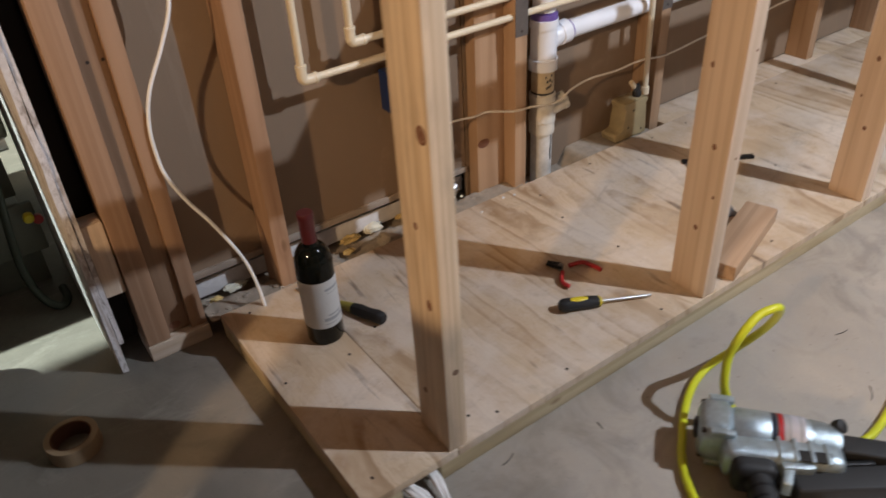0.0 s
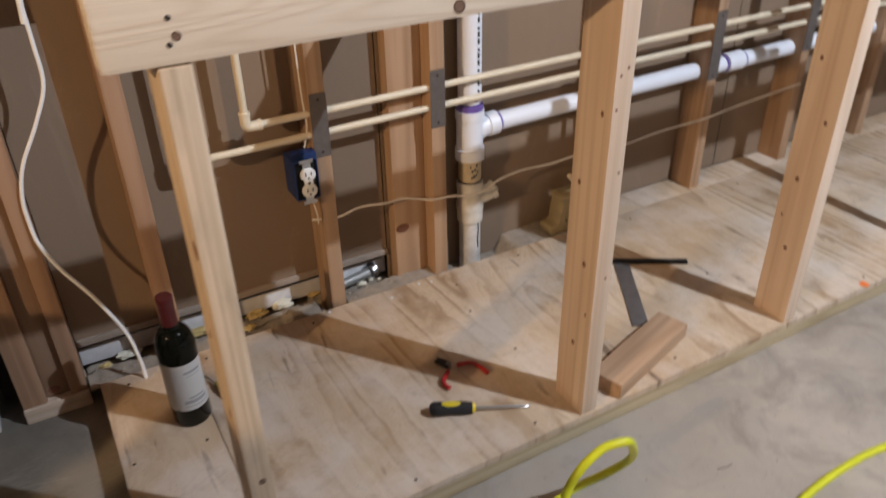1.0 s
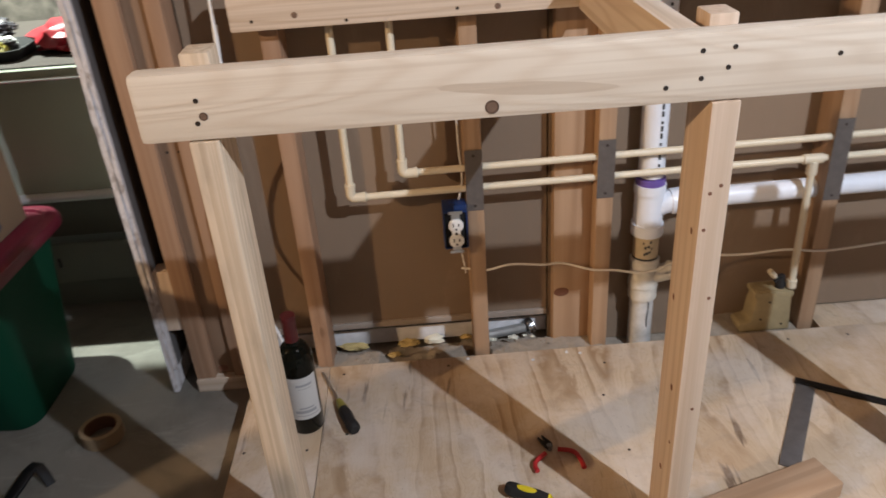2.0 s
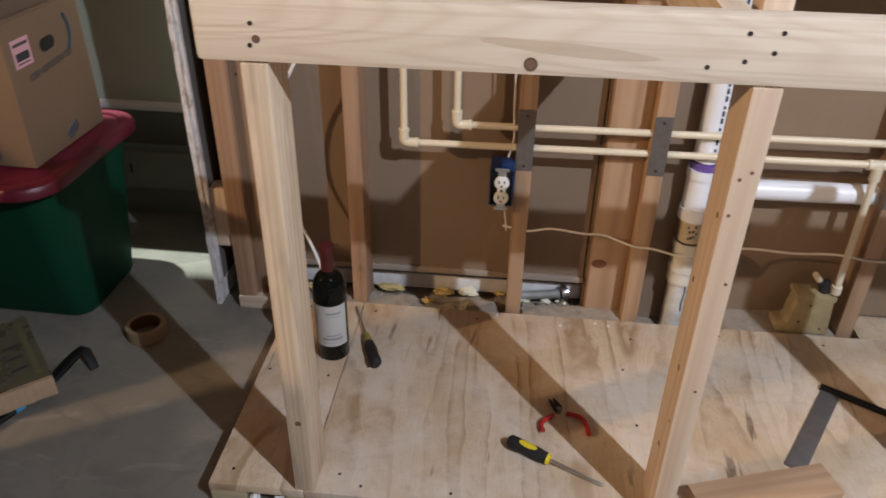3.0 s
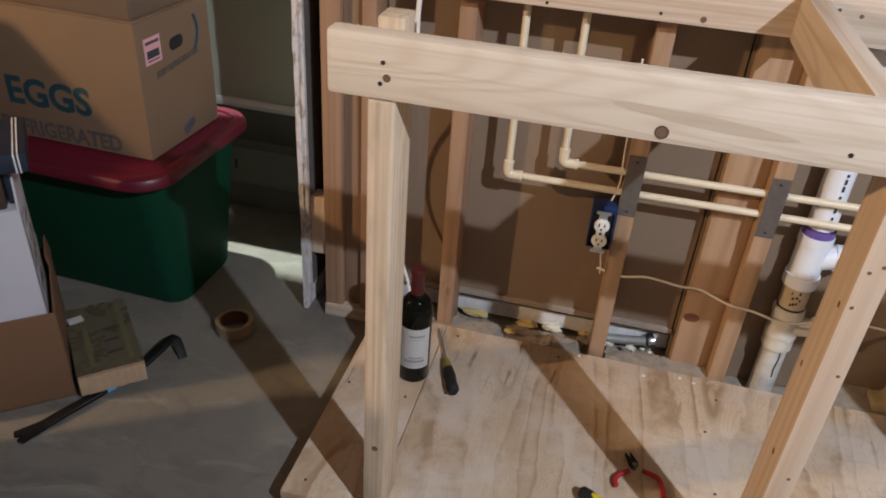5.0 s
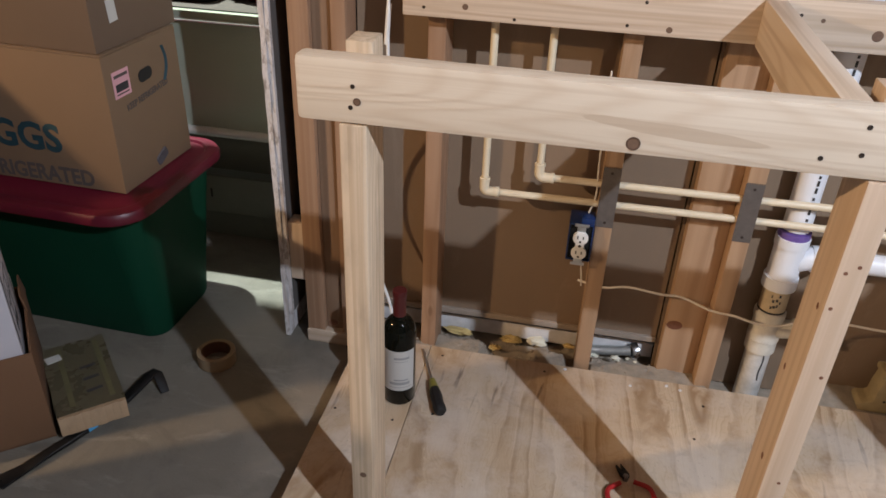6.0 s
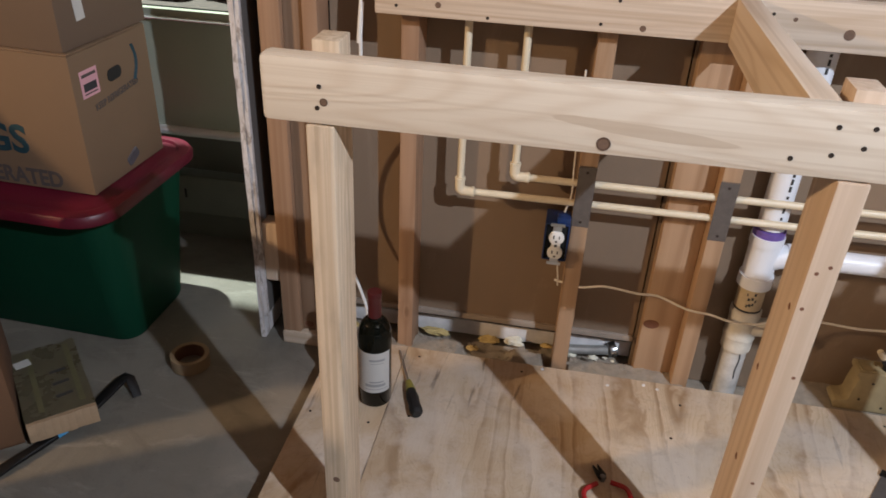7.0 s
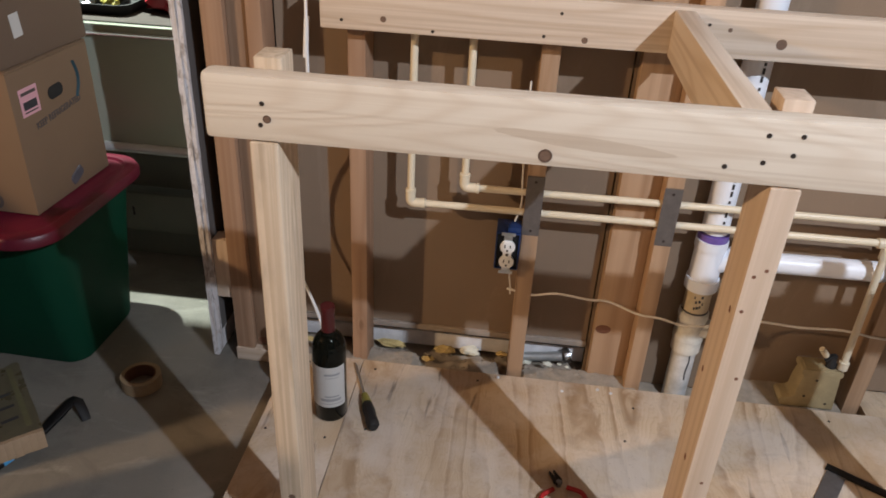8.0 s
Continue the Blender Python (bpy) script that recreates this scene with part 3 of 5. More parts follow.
# cables that loop out of the notch in the platform's front
bundle = thing("cable_bundle", "white electric cables looping out of a notch in the platform edge", "cable")
for k in range(5):
    a, b = 0.0045 * k, 0.006 * (k % 3)
    part("cable", tube([(1.046 + a * 0.6, 1.40, 0.02 + b * 0.6), (1.046 + a * 0.6, 1.335, 0.022 + b * 0.6), (1.050 + a, 1.306 - b, 0.026), (1.062 + a * 0.5, 1.276 - b * 1.6, 0.018 - 0.001 * k), (1.078, 1.262 - b * 1.8 + a * 0.5, 0.010 + 0.0015 * k), (1.094 - a * 0.5, 1.276 - b * 1.6, 0.018), (1.104 - a * 0.7, 1.306 - b, 0.026), (1.107 - a * 0.6, 1.335, 0.024), (1.107 - a * 0.6, 1.40, 0.02)], 0.0042, 8, 5), CABLE, bundle)

# ---- the counter frame on the platform ----
frame_thing = thing("counter_frame", "new pale pine two-by-four frame of a counter with notched legs", "counter frame")
RY, RZ0, RZ1 = 1.322, 0.898, 0.987
rail = board("front_rail", (1.078, RY, RZ0), (3.60, RY + 0.038, RZ1), "x", RAILPINE, frame_thing, "pale pine rail with screws and a brown knot", 0.0085)
back = board("back_rail", (1.0755, 1.914, RZ0 + 0.003), (3.60, 1.952, RZ1 + 0.003), "x", PINE, frame_thing, "pale pine rail screwed to the wall studs", 0.004)
board("cross_piece", (1.757, RY + 0.0385, RZ0), (1.795, 1.9135, RZ1 - 0.002), "y", PINE, frame_thing, "pine cross piece between the two rails")
board("cross_piece", (2.98, RY + 0.0385, RZ0), (3.018, 1.9135, RZ1 - 0.002), "y", PINE, frame_thing)


def post(x, material, label):
    # outline in height and depth, notched at the top for the rail
    o = [(PZ, 0), (RZ0 - 0.001, 0), (RZ0 - 0.001, 0.0385), (1.0, 0.0385), (1.0, 0.089), (PZ, 0.089)]
    mid = (PZ + 1.0) / 2
    bm = prism([(a - mid, b - 0.0445) for a, b in o], 0.038, 0.0025)
    return part("post", bm, material, frame_thing, label, Matrix.Translation((x + 0.019, RY + 0.0445, mid)) @ TURNS["z"])


LEGS = [post(1.137, LEGPINE, "pale straight-grained pine leg with grey stains")]
LEGS.append(post(1.805, POSTFIR, "reddish fir leg with small knots"))
LEGS.append(post(2.410, POSTFIR, "reddish fir leg with small knots"))
LEGS.append(post(3.020, POSTFIR, "reddish fir leg with small knots"))


def on_front(x, z, y=RY):
    return pose(x, y, z, 90, 0, 0)


for x, z in ((1.158, 0.951), (1.1545, 0.922), (1.743, 0.921), (1.786, 0.965), (1.826, 0.967), (1.820, 0.942), (1.787, 0.930), (1.960, 0.949)):
    part("screw", SCREWDATA, None, rail, "", on_front(x, z))
for x, z, r in ((1.1635, 0.9305, 0.0047), (1.523, 0.914, 0.0078)):
    part("knot_rim", lathe([(r * 0.8, 0.0002), (r * 0.9, 0.0006), (r * 1.15, 0.0005), (r * 1.25, -0.002)], 18, False), SCREWKNOT, rail, "", on_front(x, z))
    part("knot", lathe([(0.0, 0.0004), (r * 0.85, 0.0004), (r * 0.9, -0.002)], 16), KNOT, rail, "round brown knot", on_front(x, z))
for x, z in ((1.1197, 0.9197), (1.3022, 0.9098), (1.5191, 0.9167), (1.5487, 0.9621), (1.8248, 0.9611), (1.8297, 0.9295), (2.3671, 0.9246), (2.377, 0.964)):
    part("screw", SCREWDATA, None, back, "", on_front(x, z, 1.914))
for x, z, r in ((1.2035, 0.9266, 0.006), (1.598, 0.9147, 0.006), (1.9628, 0.9344, 0.010), (1.8642, 0.9542, 0.004)):
    part("knot", lathe([(0.0, 0.0004), (r, 0.0004), (r * 1.1, -0.002)], 16), KNOT, back, "", on_front(x, z, 1.914))
# knots in the legs' broad sides
def leg_knot(x, y, z, r, tall, leg):
    part("knot", lathe([(0.0, 0.0003), (r * 0.55, 0.0003), (r * 0.6, -0.0001), (r * 0.8, 0.0004), (r, 0.0002), (r, -0.002)], 14), REDKNOT, leg, "", pose(x, y, z, 0, -90, 0) @ Matrix.Diagonal((tall, 1, 1, 1)))


for y, z, r, tall in ((1.339, 0.656, 0.0115, 1.25), (1.372, 0.50, 0.005, 1.3), (1.352, 0.365, 0.006, 1.8), (1.385, 0.16, 0.005, 1.2)):
    leg_knot(1.137, y, z, r, tall, LEGS[0])
part("knot", lathe([(0.0, 0.0003), (0.006, 0.0003), (0.007, -0.002)], 14), KNOT, LEGS[0], "", on_front(1.158, 0.235))
for k, (y, z, r, tall) in enumerate(((1.356, 0.405, 0.005, 1.3), (1.368, 0.217, 0.005, 1.2), (1.388, 0.56, 0.004, 1.5), (1.345, 0.70, 0.004, 1.4), (1.34, 0.30, 0.003, 1.2))):
    leg_knot(1.805, y, z, r, tall, LEGS[1])
    leg_knot(2.410, 2.733 - y, z * 0.9 + 0.05, r, tall, LEGS[2])
# knots and screws in the wall's timbers
flat_stud = next(o for o in wall.children if o.name.startswith("stud") and abs(o.matrix_basis.translation.x - 1.7715) < 0.004)
part("knot", lathe([(0.0, 0.0003), (0.010, 0.0004), (0.015, 0.0002), (0.017, -0.002)], 20), REDKNOT, flat_stud, "broad reddish knot", on_front(1.7475, 0.188, 1.997) @ Matrix.Diagonal((1.25, 0.85, 1, 1)))
blocking = next(o for o in wall.children if o.name.startswith("stud") and abs(o.matrix_basis.translation.x - 0.882) < 0.004)
part("knot", lathe([(0.0, 0.0003), (0.010, 0.0004), (0.013, -0.002)], 18), REDKNOT, blocking, "", on_front(0.876, 0.056, YE + 0.017) @ Matrix.Diagonal((1.2, 0.9, 1, 1)))
for x, z in ((0.875, 0.646), (0.901, 0.645)):
    part("screw", SCREWDATA, None, blocking, "", on_front(x, z, YE + 0.017))
for x, z in ((1.816, 0.768), (1.830, 0.779), (1.813, 0.712), (1.833, 0.597), (1.829, 0.385)):
    part("knot", lathe([(0.0, 0.0003), (0.0028, 0.0003), (0.0033, -0.002)], 12), REDKNOT, LEGS[1], "", on_front(x, z))

# rubble and foam in the gap at the foot of the wall
rubble = thing("gap_rubble", "dusty mortar crumbs and debris in the gap at the wall's foot", "debris", kind="stuff")


def step(x, a, b):
    k = min(1.0, max(0.0, (x - a) / (b - a)))
    return k * k * (3 - 2 * k)


def mortar_height(x, y):
    """Mortar packed level with the platform, low behind it and round the drain."""
    edge = 0.012 * noise.noise(Vector((x * 22, 3.0, 1.0)))
    front = 1 - step(y + edge, 2.000, 2.028)
    pit = step(x, 1.272, 1.300) * (1 - step(x, 1.395, 1.425)) * 0.55 + step(x, 1.490, 1.508) * (1 - step(x, 1.548, 1.566))
    level = 0.012 + 0.036 * front * (1 - pit)
    level *= 1 - step(x, 1.845, 1.870)
    level += 0.050 * step(x, 2.045, 2.09)
    return max(0.0006, level + 0.0035 * noise.noise(Vector((x * 38, y * 38, 0))) + 0.0025 * noise.noise(Vector((x * 110, y * 110, 3))))


crumbs = []
rng = random.Random(5)
for k in range(170):
    x, y = rng.uniform(0.95, 1.72), rng.uniform(1.945, 2.055)
    crumbs.append(moved(lump(rng.uniform(0.002, 0.0065), k, 0.5, 0.6), pose(x, y, mortar_height(x, y), 0, 0, rng.uniform(0, 360))))
part("crumbs", joined(*crumbs), DEBRIS, rubble)


def mortar_bed():
    bm = bmesh.new()
    nx, ny = 260, 26
    grid = []
    for i in range(nx + 1):
        x = 0.945 + (2.346 - 0.945) * i / nx
        row = []
        for j in range(ny + 1):
            y = 1.9385 + (2.13 - 1.9385) * j / ny
            row.append(bm.verts.new((x, y, mortar_height(x, y))))
        grid.append(row)
    for a, b in zip(grid, grid[1:]):
        for j in range(ny):
            bm.faces.new((a[j], b[j], b[j + 1], a[j + 1]))
    return bm


part("mortar_bed", mortar_bed(), DEBRIS, rubble, "rough grey mortar bed")
FOAMS = (
    (1.207, 2.046, 0.036, 0.018, 2.7, FOAM, "yellow"), (1.352, 2.044, 0.036, 0.019, 1.9, FOAM, "yellow"), (1.420, 2.046, 0.040, 0.020, 1.7, PALEFOAM, "whitish"),
    (1.503, 2.046, 0.040, 0.013, 1.6, FOAM, "yellow"), (1.04, 2.046, 0.036, 0.018, 2.0, PALEFOAM, "whitish"), (1.568, 2.036, 0.030, 0.012, 1.9, PALEFOAM, "whitish"),
    (1.624, 2.004, 0.056, 0.013, 1.3, PALEFOAM, "whitish"), (0.985, 2.02, 0.040, 0.014, 1.4, FOAM, "yellow"), (1.315, 1.985, 0.046, 0.013, 1.6, FOAM, "yellow"),
    (1.655, 2.014, 0.052, 0.006, 1.3, PALEFOAM, "whitish"), (1.675, 2.006, 0.052, 0.005, 1.3, PALEFOAM, "whitish"),
)
for k, (x, y, z, r, w, material, tint) in enumerate(FOAMS):
    bm = lump(r * 0.75, 20 + k, 0.6, 0.7)
    bmesh.ops.scale(bm, vec=(w, 0.8, 1), verts=bm.verts)
    tagged(part("foam_lump", bm, material, None, "", pose(x, y, z, 0, 0, 3 * (k % 3) - 3)), "lump of " + tint + " spray foam in the gap under the plasterboard", "foam", "foam lumps")

# ---- plumbing on the stud wall ----
def pipe(name, points, r, material, parent, label="", sides=16, steps=1):
    return part(name, tube(points, r, sides, steps), material, parent, label)


def sleeve(a, b, r, material, parent, name="fitting", label=""):
    """A collar on a straight pipe from a to b."""
    a, b = Vector(a), Vector(b)
    d = (b - a).length
    e = min(0.002, d / 4)
    bm = lathe([(r * 0.86, 0), (r, e * 0.4), (r, d - e * 0.4), (r * 0.86, d)], 20)
    m = Matrix.Translation(a) @ (b - a).to_track_quat("Z", "Y").to_matrix().to_4x4()
    return part(name, bm, material, parent, label, m)


PYW, ZU, ZL = 1.966, 0.5568, 0.5065
supply = thing("water_pipes", "cream plastic water pipes running through the studs", "water pipe")
pipe("pipe", [(1.381, PYW, 2.4), (1.381, PYW, ZU + 0.004), (1.3845, PYW, ZU)], 0.0082, CPVC, supply)
pipe("pipe", [(1.3845, PYW, ZU), (2.9, PYW, ZU + 0.012), (3.9, PYW, ZU + 0.02)], 0.0082, CPVC, supply)
pipe("pipe", [(1.2598, PYW, 2.4), (1.2598, PYW, ZL + 0.004), (1.2632, PYW, ZL)], 0.0082, CPVC, supply)
pipe("pipe", [(1.2632, PYW, ZL), (2.9, PYW, ZL + 0.012), (3.9, PYW, ZL + 0.02)], 0.0082, CPVC, supply)
for x, z in ((1.381, ZU), (1.2598, ZL)):
    elbow = part("elbow", tube([(x, PYW, z + 0.030), (x, PYW, z + 0.008), (x + 0.003, PYW, z + 0.003), (x + 0.008, PYW, z), (x + 0.030, PYW, z)], 0.0112, 16, 3), CPVC, supply, "cream elbow fitting")
    sleeve((x, PYW, z + 0.026), (x, PYW, z + 0.034), 0.0122, CPVC, elbow, "rim")
    sleeve((x + 0.026, PYW, z), (x + 0.034, PYW, z), 0.0122, CPVC, elbow, "rim")
sleeve((2.2902, PYW, ZL + 0.007), (2.3366, PYW, ZL + 0.007), 0.0118, CPVC, supply, "tee_fitting")
pipe("pipe", [(2.3129, PYW - 0.004, ZL + 0.006), (2.3129, PYW - 0.01, 0.180)], 0.0082, CPVC, supply)
sleeve((2.3129, PYW - 0.004, ZL - 0.03), (2.3129, PYW - 0.004, ZL + 0.002), 0.0118, CPVC, supply, "tee_fitting")
sleeve((2.3129, PYW - 0.01, 0.175), (2.3129, PYW - 0.01, 0.197), 0.0118, CPVC, supply, "fitting")


def nail_plate(x, z0, z1):
    tab = thing("nail_plate", "grey steel guard plate on a stud where pipes pass", "nail plate", "stud guard plates")
    n = 16
    o = [(x - 0.0195, z0), (x + 0.0195, z0)]
    o += [(x + 0.0195 - 0.039 * k / n, z1 + (0.003 if k % 2 else -0.001)) for k in range(n + 1)]
    part("plate", moved(prism(o, 0.0016), pose(0, Y0 - 0.001, 0, 90, 0, 0)), PLATE, tab)
    for dz in (0.012, (z1 - z0) - 0.012):
        part("nail_head", SCREWDATA, None, tab, "", pose(x, Y0 - 0.0018, z0 + dz, 90, 0, 0))


nail_plate(1.5388, 0.4572, 0.6031)
nail_plate(1.8356, 0.4631, 0.6031)
nail_plate(2.3662, 0.4118, 0.609)
nail_plate(2.7606, 0.4118, 0.609)
nail_plate(3.1698, 0.4315, 0.6288)

DX, DY = 1.955, 2.004
drain = thing("drain_stack", "white plastic drain stack with tee and purple primer rings", "drain pipe")
pipe("pipe", [(DX, DY, 0.498), (DX, DY, 2.4)], 0.0302, PVC, drain, "white upper pipe with black print")
for k in range(22):
    slab("print_bar", (DX + 0.005, DY - 0.0312, 0.53 + 0.017 * k), (DX + 0.0095, DY - 0.0288, 0.53 + 0.017 * k + (0.012 if k % 3 else 0.006)), INK, drain, "", 0)
sleeve((DX, DY, 0.478), (DX, DY, 0.494), 0.0348, PRIMER, drain, "primer_ring", "purple primer ring")
tee = part("tee", lathe([(0.030, 0.372), (0.0345, 0.374), (0.0345, 0.478), (0.030, 0.480)], 28), PVC, drain, "white tee", pose(DX, DY, 0))
sleeve((DX, DY, 0.345), (DX, DY, 0.376), 0.0385, PVC, tee, "hub")
sleeve((DX, DY, 0.455), (DX, DY, 0.479), 0.0372, PVC, tee, "hub")
part("branch", tube([(DX + 0.01, DY, 0.412), (DX + 0.04, DY, 0.424), (DX + 0.068, DY, 0.427)], 0.0275, 20, 4), PVC, tee)
sleeve((DX + 0.050, DY, 0.4255), (DX + 0.080, DY, 0.428), 0.031, PVC, tee, "hub")
sleeve((DX + 0.0805, DY, 0.428), (DX + 0.0865, DY, 0.4282), 0.0272, PRIMER, drain, "primer_ring", "purple primer ring")
pipe("branch_pipe", [(DX + 0.085, DY, 0.428), (3.9, DY, 0.452)], 0.0242, PVC, drain, "long white branch pipe")
sleeve((2.86, DY, 0.4394), (2.93, DY, 0.4403), 0.0295, PVC, drain, "coupling", "white coupling")
sleeve((2.852, DY, 0.439), (2.8595, DY, 0.4394), 0.0265, PRIMER, drain, "primer_ring")
sleeve((2.9305, DY, 0.4403), (2.938, DY, 0.4404), 0.0265, PRIMER, drain, "primer_ring")
pipe("tan_section", [(DX, DY, 0.285), (DX, DY, 0.346)], 0.0306, TANPVC, drain, "tan pipe section with a worn label")
for u, w, zl in ((-0.35, 0.004, 0.300), (-0.15, 0.006, 0.303), (-0.30, 0.005, 0.318), (0.05, 0.004, 0.306), (-0.05, 0.005, 0.321), (0.2, 0.003, 0.315), (-0.45, 0.003, 0.330), (0.1, 0.005, 0.333)):
    part("print_bar", box((w, 0.0012, 0.007), 0), INK, drain, "", pose(DX + 0.0303 * math.sin(u), DY - 0.0303 * math.cos(u), zl, 0, 0, math.degrees(u)))
sleeve((DX, DY, 0.281), (DX, DY, 0.286), 0.0318, INK, drain, "dark_joint")
part("cleanout_body", lathe([(0.030, 0.196), (0.037, 0.2), (0.037, 0.215), (0.0335, 0.222), (0.0335, 0.252), (0.036, 0.262), (0.036, 0.277), (0.032, 0.281)], 28), OLDPVC, drain, "dusty clean-out fitting", pose(DX, DY, 0))
spur = part("cleanout_spur", tube([(DX + 0.012, DY - 0.004, 0.225), (DX + 0.045, DY - 0.012, 0.236), (DX + 0.062, DY - 0.016, 0.243)], 0.0225, 18, 3), OLDPVC, drain)
part("cleanout_plug", lathe([(0.0, 0.012), (0.008, 0.012), (0.009, 0.006), (0.0245, 0.005), (0.0255, -0.006), (0.02, -0.006)], 20), OLDPVC, spur, "round plug", Matrix.Translation((DX + 0.064, DY - 0.0165, 0.2435)) @ Vector((1, -0.25, 0.4)).to_track_quat("Z", "Y").to_matrix().to_4x4())
sleeve((DX, DY, 0.164), (DX, DY, 0.199), 0.0352, OLDPVC, drain, "hub")
pipe("lower_pipe", [(DX, DY, 0.010), (DX, DY, 0.168)], 0.0295, LOWPVC, drain, "grimy white lower pipe")
part("grime_streak", tube([(DX + 0.008, DY - 0.0284, 0.165), (DX + 0.010, DY - 0.0278, 0.14), (DX + 0.007, DY - 0.0288, 0.11), (DX + 0.009, DY - 0.0281, 0.085)], 0.0018, 6, 4), INK, drain, "dark dried drip")
drain.location = (0, 0, -0.010)

# wiring
wire = thing("wall_cable", "thin white cable stapled along the studs", "cable")
part("cable", tube([(1.4994, 1.968, 0.2984), (1.5605, 1.956, 0.2945), (1.6177, 1.96, 0.3024), (1.6966, 1.968, 0.2895), (1.7459, 1.976, 0.2846), (1.81, 1.95, 0.2757), (1.8642, 1.946, 0.2718), (1.9135, 1.94, 0.2639), (1.9628, 1.94, 0.2654), (2.0121, 1.953, 0.2757), (2.091, 1.963, 0.2807), (2.1896, 1.963, 0.2757), (2.2883, 1.963, 0.2797), (2.3869, 1.95, 0.2757), (2.5841, 1.963, 0.2816), (2.7517, 1.95, 0.2915), (2.9292, 1.963, 0.2984), (3.1757, 1.95, 0.3231)], 0.0029, 8, 5), TANWIRE, wire)
drop = thing("hanging_cable", "thick white cable hanging in a loose curve to the platform", "cable")
part("cable", tube([(1.0415, 1.978, 2.2854), (1.0395, 1.968, 1.2993), (1.037, 1.962, 1.0), (1.034, 1.957, 0.865), (1.034, 1.956, 0.79), (1.031, 1.955, 0.718), (1.0, 1.955, 0.650), (0.958, 1.955, 0.577), (0.940, 1.955, 0.516), (0.937, 1.955, 0.46), (0.942, 1.953, 0.409), (0.966, 1.950, 0.345), (1.005, 1.944, 0.271), (1.044, 1.932, 0.175), (1.056, 1.920, 0.105), (1.058, 1.908, 0.055)], 0.0038, 10, 6), CABLE, drop)
part("sleeve", tube([(1.0361, 1.961, 0.9098), (1.0340, 1.958, 0.8753), (1.0303, 1.958, 0.826)], 0.0056, 10, 3), WHITE, drop, "white plastic sleeve")


def outlet():
    o = thing("outlet_box", "blue plastic outlet box with bare white socket on a stud", "outlet")
    bm = box((0.056, 0.072, 0.096), 0.003)
    bm.normal_update()
    f = max((f for f in bm.faces if f.normal.y < -0.9), key=lambda f: f.calc_area())
    bmesh.ops.inset_region(bm, faces=[f], thickness=0.003)
    bmesh.ops.translate(bm, vec=(0, 0.05, 0), verts=f.verts)
    b = part("box", bm, BLUE, o, "", pose(1.4905, 1.996, 0.405))
    slab("nail_bracket", (1.488, 1.962, 0.453), (1.518, 1.99, 0.468), BLUE, b, "", 0.002)
    # black sheet in place of the shade round the socket
    slab("inner_shade", (1.466, 1.966, 0.361), (1.515, 1.969, 0.449), DARK, b, "black sheet painting in the shade inside the box", 0)
    yk = part("yoke", joined(moved(box((0.0195, 0.002, 0.104), 0.0008), pose(1.491, 1.9575, 0.402)), moved(box((0.032, 0.002, 0.008), 0.0008), pose(1.491, 1.957, 0.452)), moved(box((0.032, 0.002, 0.008), 0.0008), pose(1.491, 1.957, 0.352))), BRIGHT, o, "metal yoke")
    for dz in (0.0195, -0.0195):
        prof = [(0.0172 * math.cos(a), 0.0165 * math.sin(a)) for a in np.linspace(0, 2 * math.pi, 24, endpoint=False)]
        prof = [(x, max(-0.0140, min(0.0140, y))) for x, y in prof]
        f = part("socket_face", moved(prism(prof, 0.008, 0.0008), pose(1.491, 1.954, 0.402 + dz, 90, 0, 0)), WHITE, o, "white socket face")
        for dx, h in ((-0.0062, 0.0085), (0.0062, 0.007)):
            slab("slot", (1.491 + dx - 0.0013, 1.9492, 0.4045 + dz - h / 2), (1.491 + dx + 0.0013, 1.9497, 0.4045 + dz + h / 2), DARK, f, "", 0)
        part("ground_hole", lathe([(0.0, 0.0002), (0.0026, 0.0002), (0.0026, -0.001)], 12), DARK, f, "", pose(1.491, 1.9499, 0.3935 + dz, 90, 0, 0))
    slab("centre_bridge", (1.481, 1.9505, 0.395), (1.501, 1.957, 0.409), WHITE, o, "", 0.001)
    part("screw", SCREWDATA, None, o, "", pose(1.491, 1.950, 0.402, 90, 0, 0))
    part("lead", tube([(1.502, 1.99, 0.47), (1.512, 1.985, 0.52), (1.508, 1.985, 0.60), (1.505, 1.985, 0.8)], 0.0020, 8, 4), TANWIRE, o, "thin cable into the box")
    part("lead", tube([(1.500, 1.985, 0.36), (1.502, 1.97, 0.335), (1.506, 1.966, 0.31), (1.508, 1.972, 0.284)], 0.0018, 8, 4), TANWIRE, o, "thin lead below the box")
    o.location = (0.0, -0.022, 0.0115)


outlet()


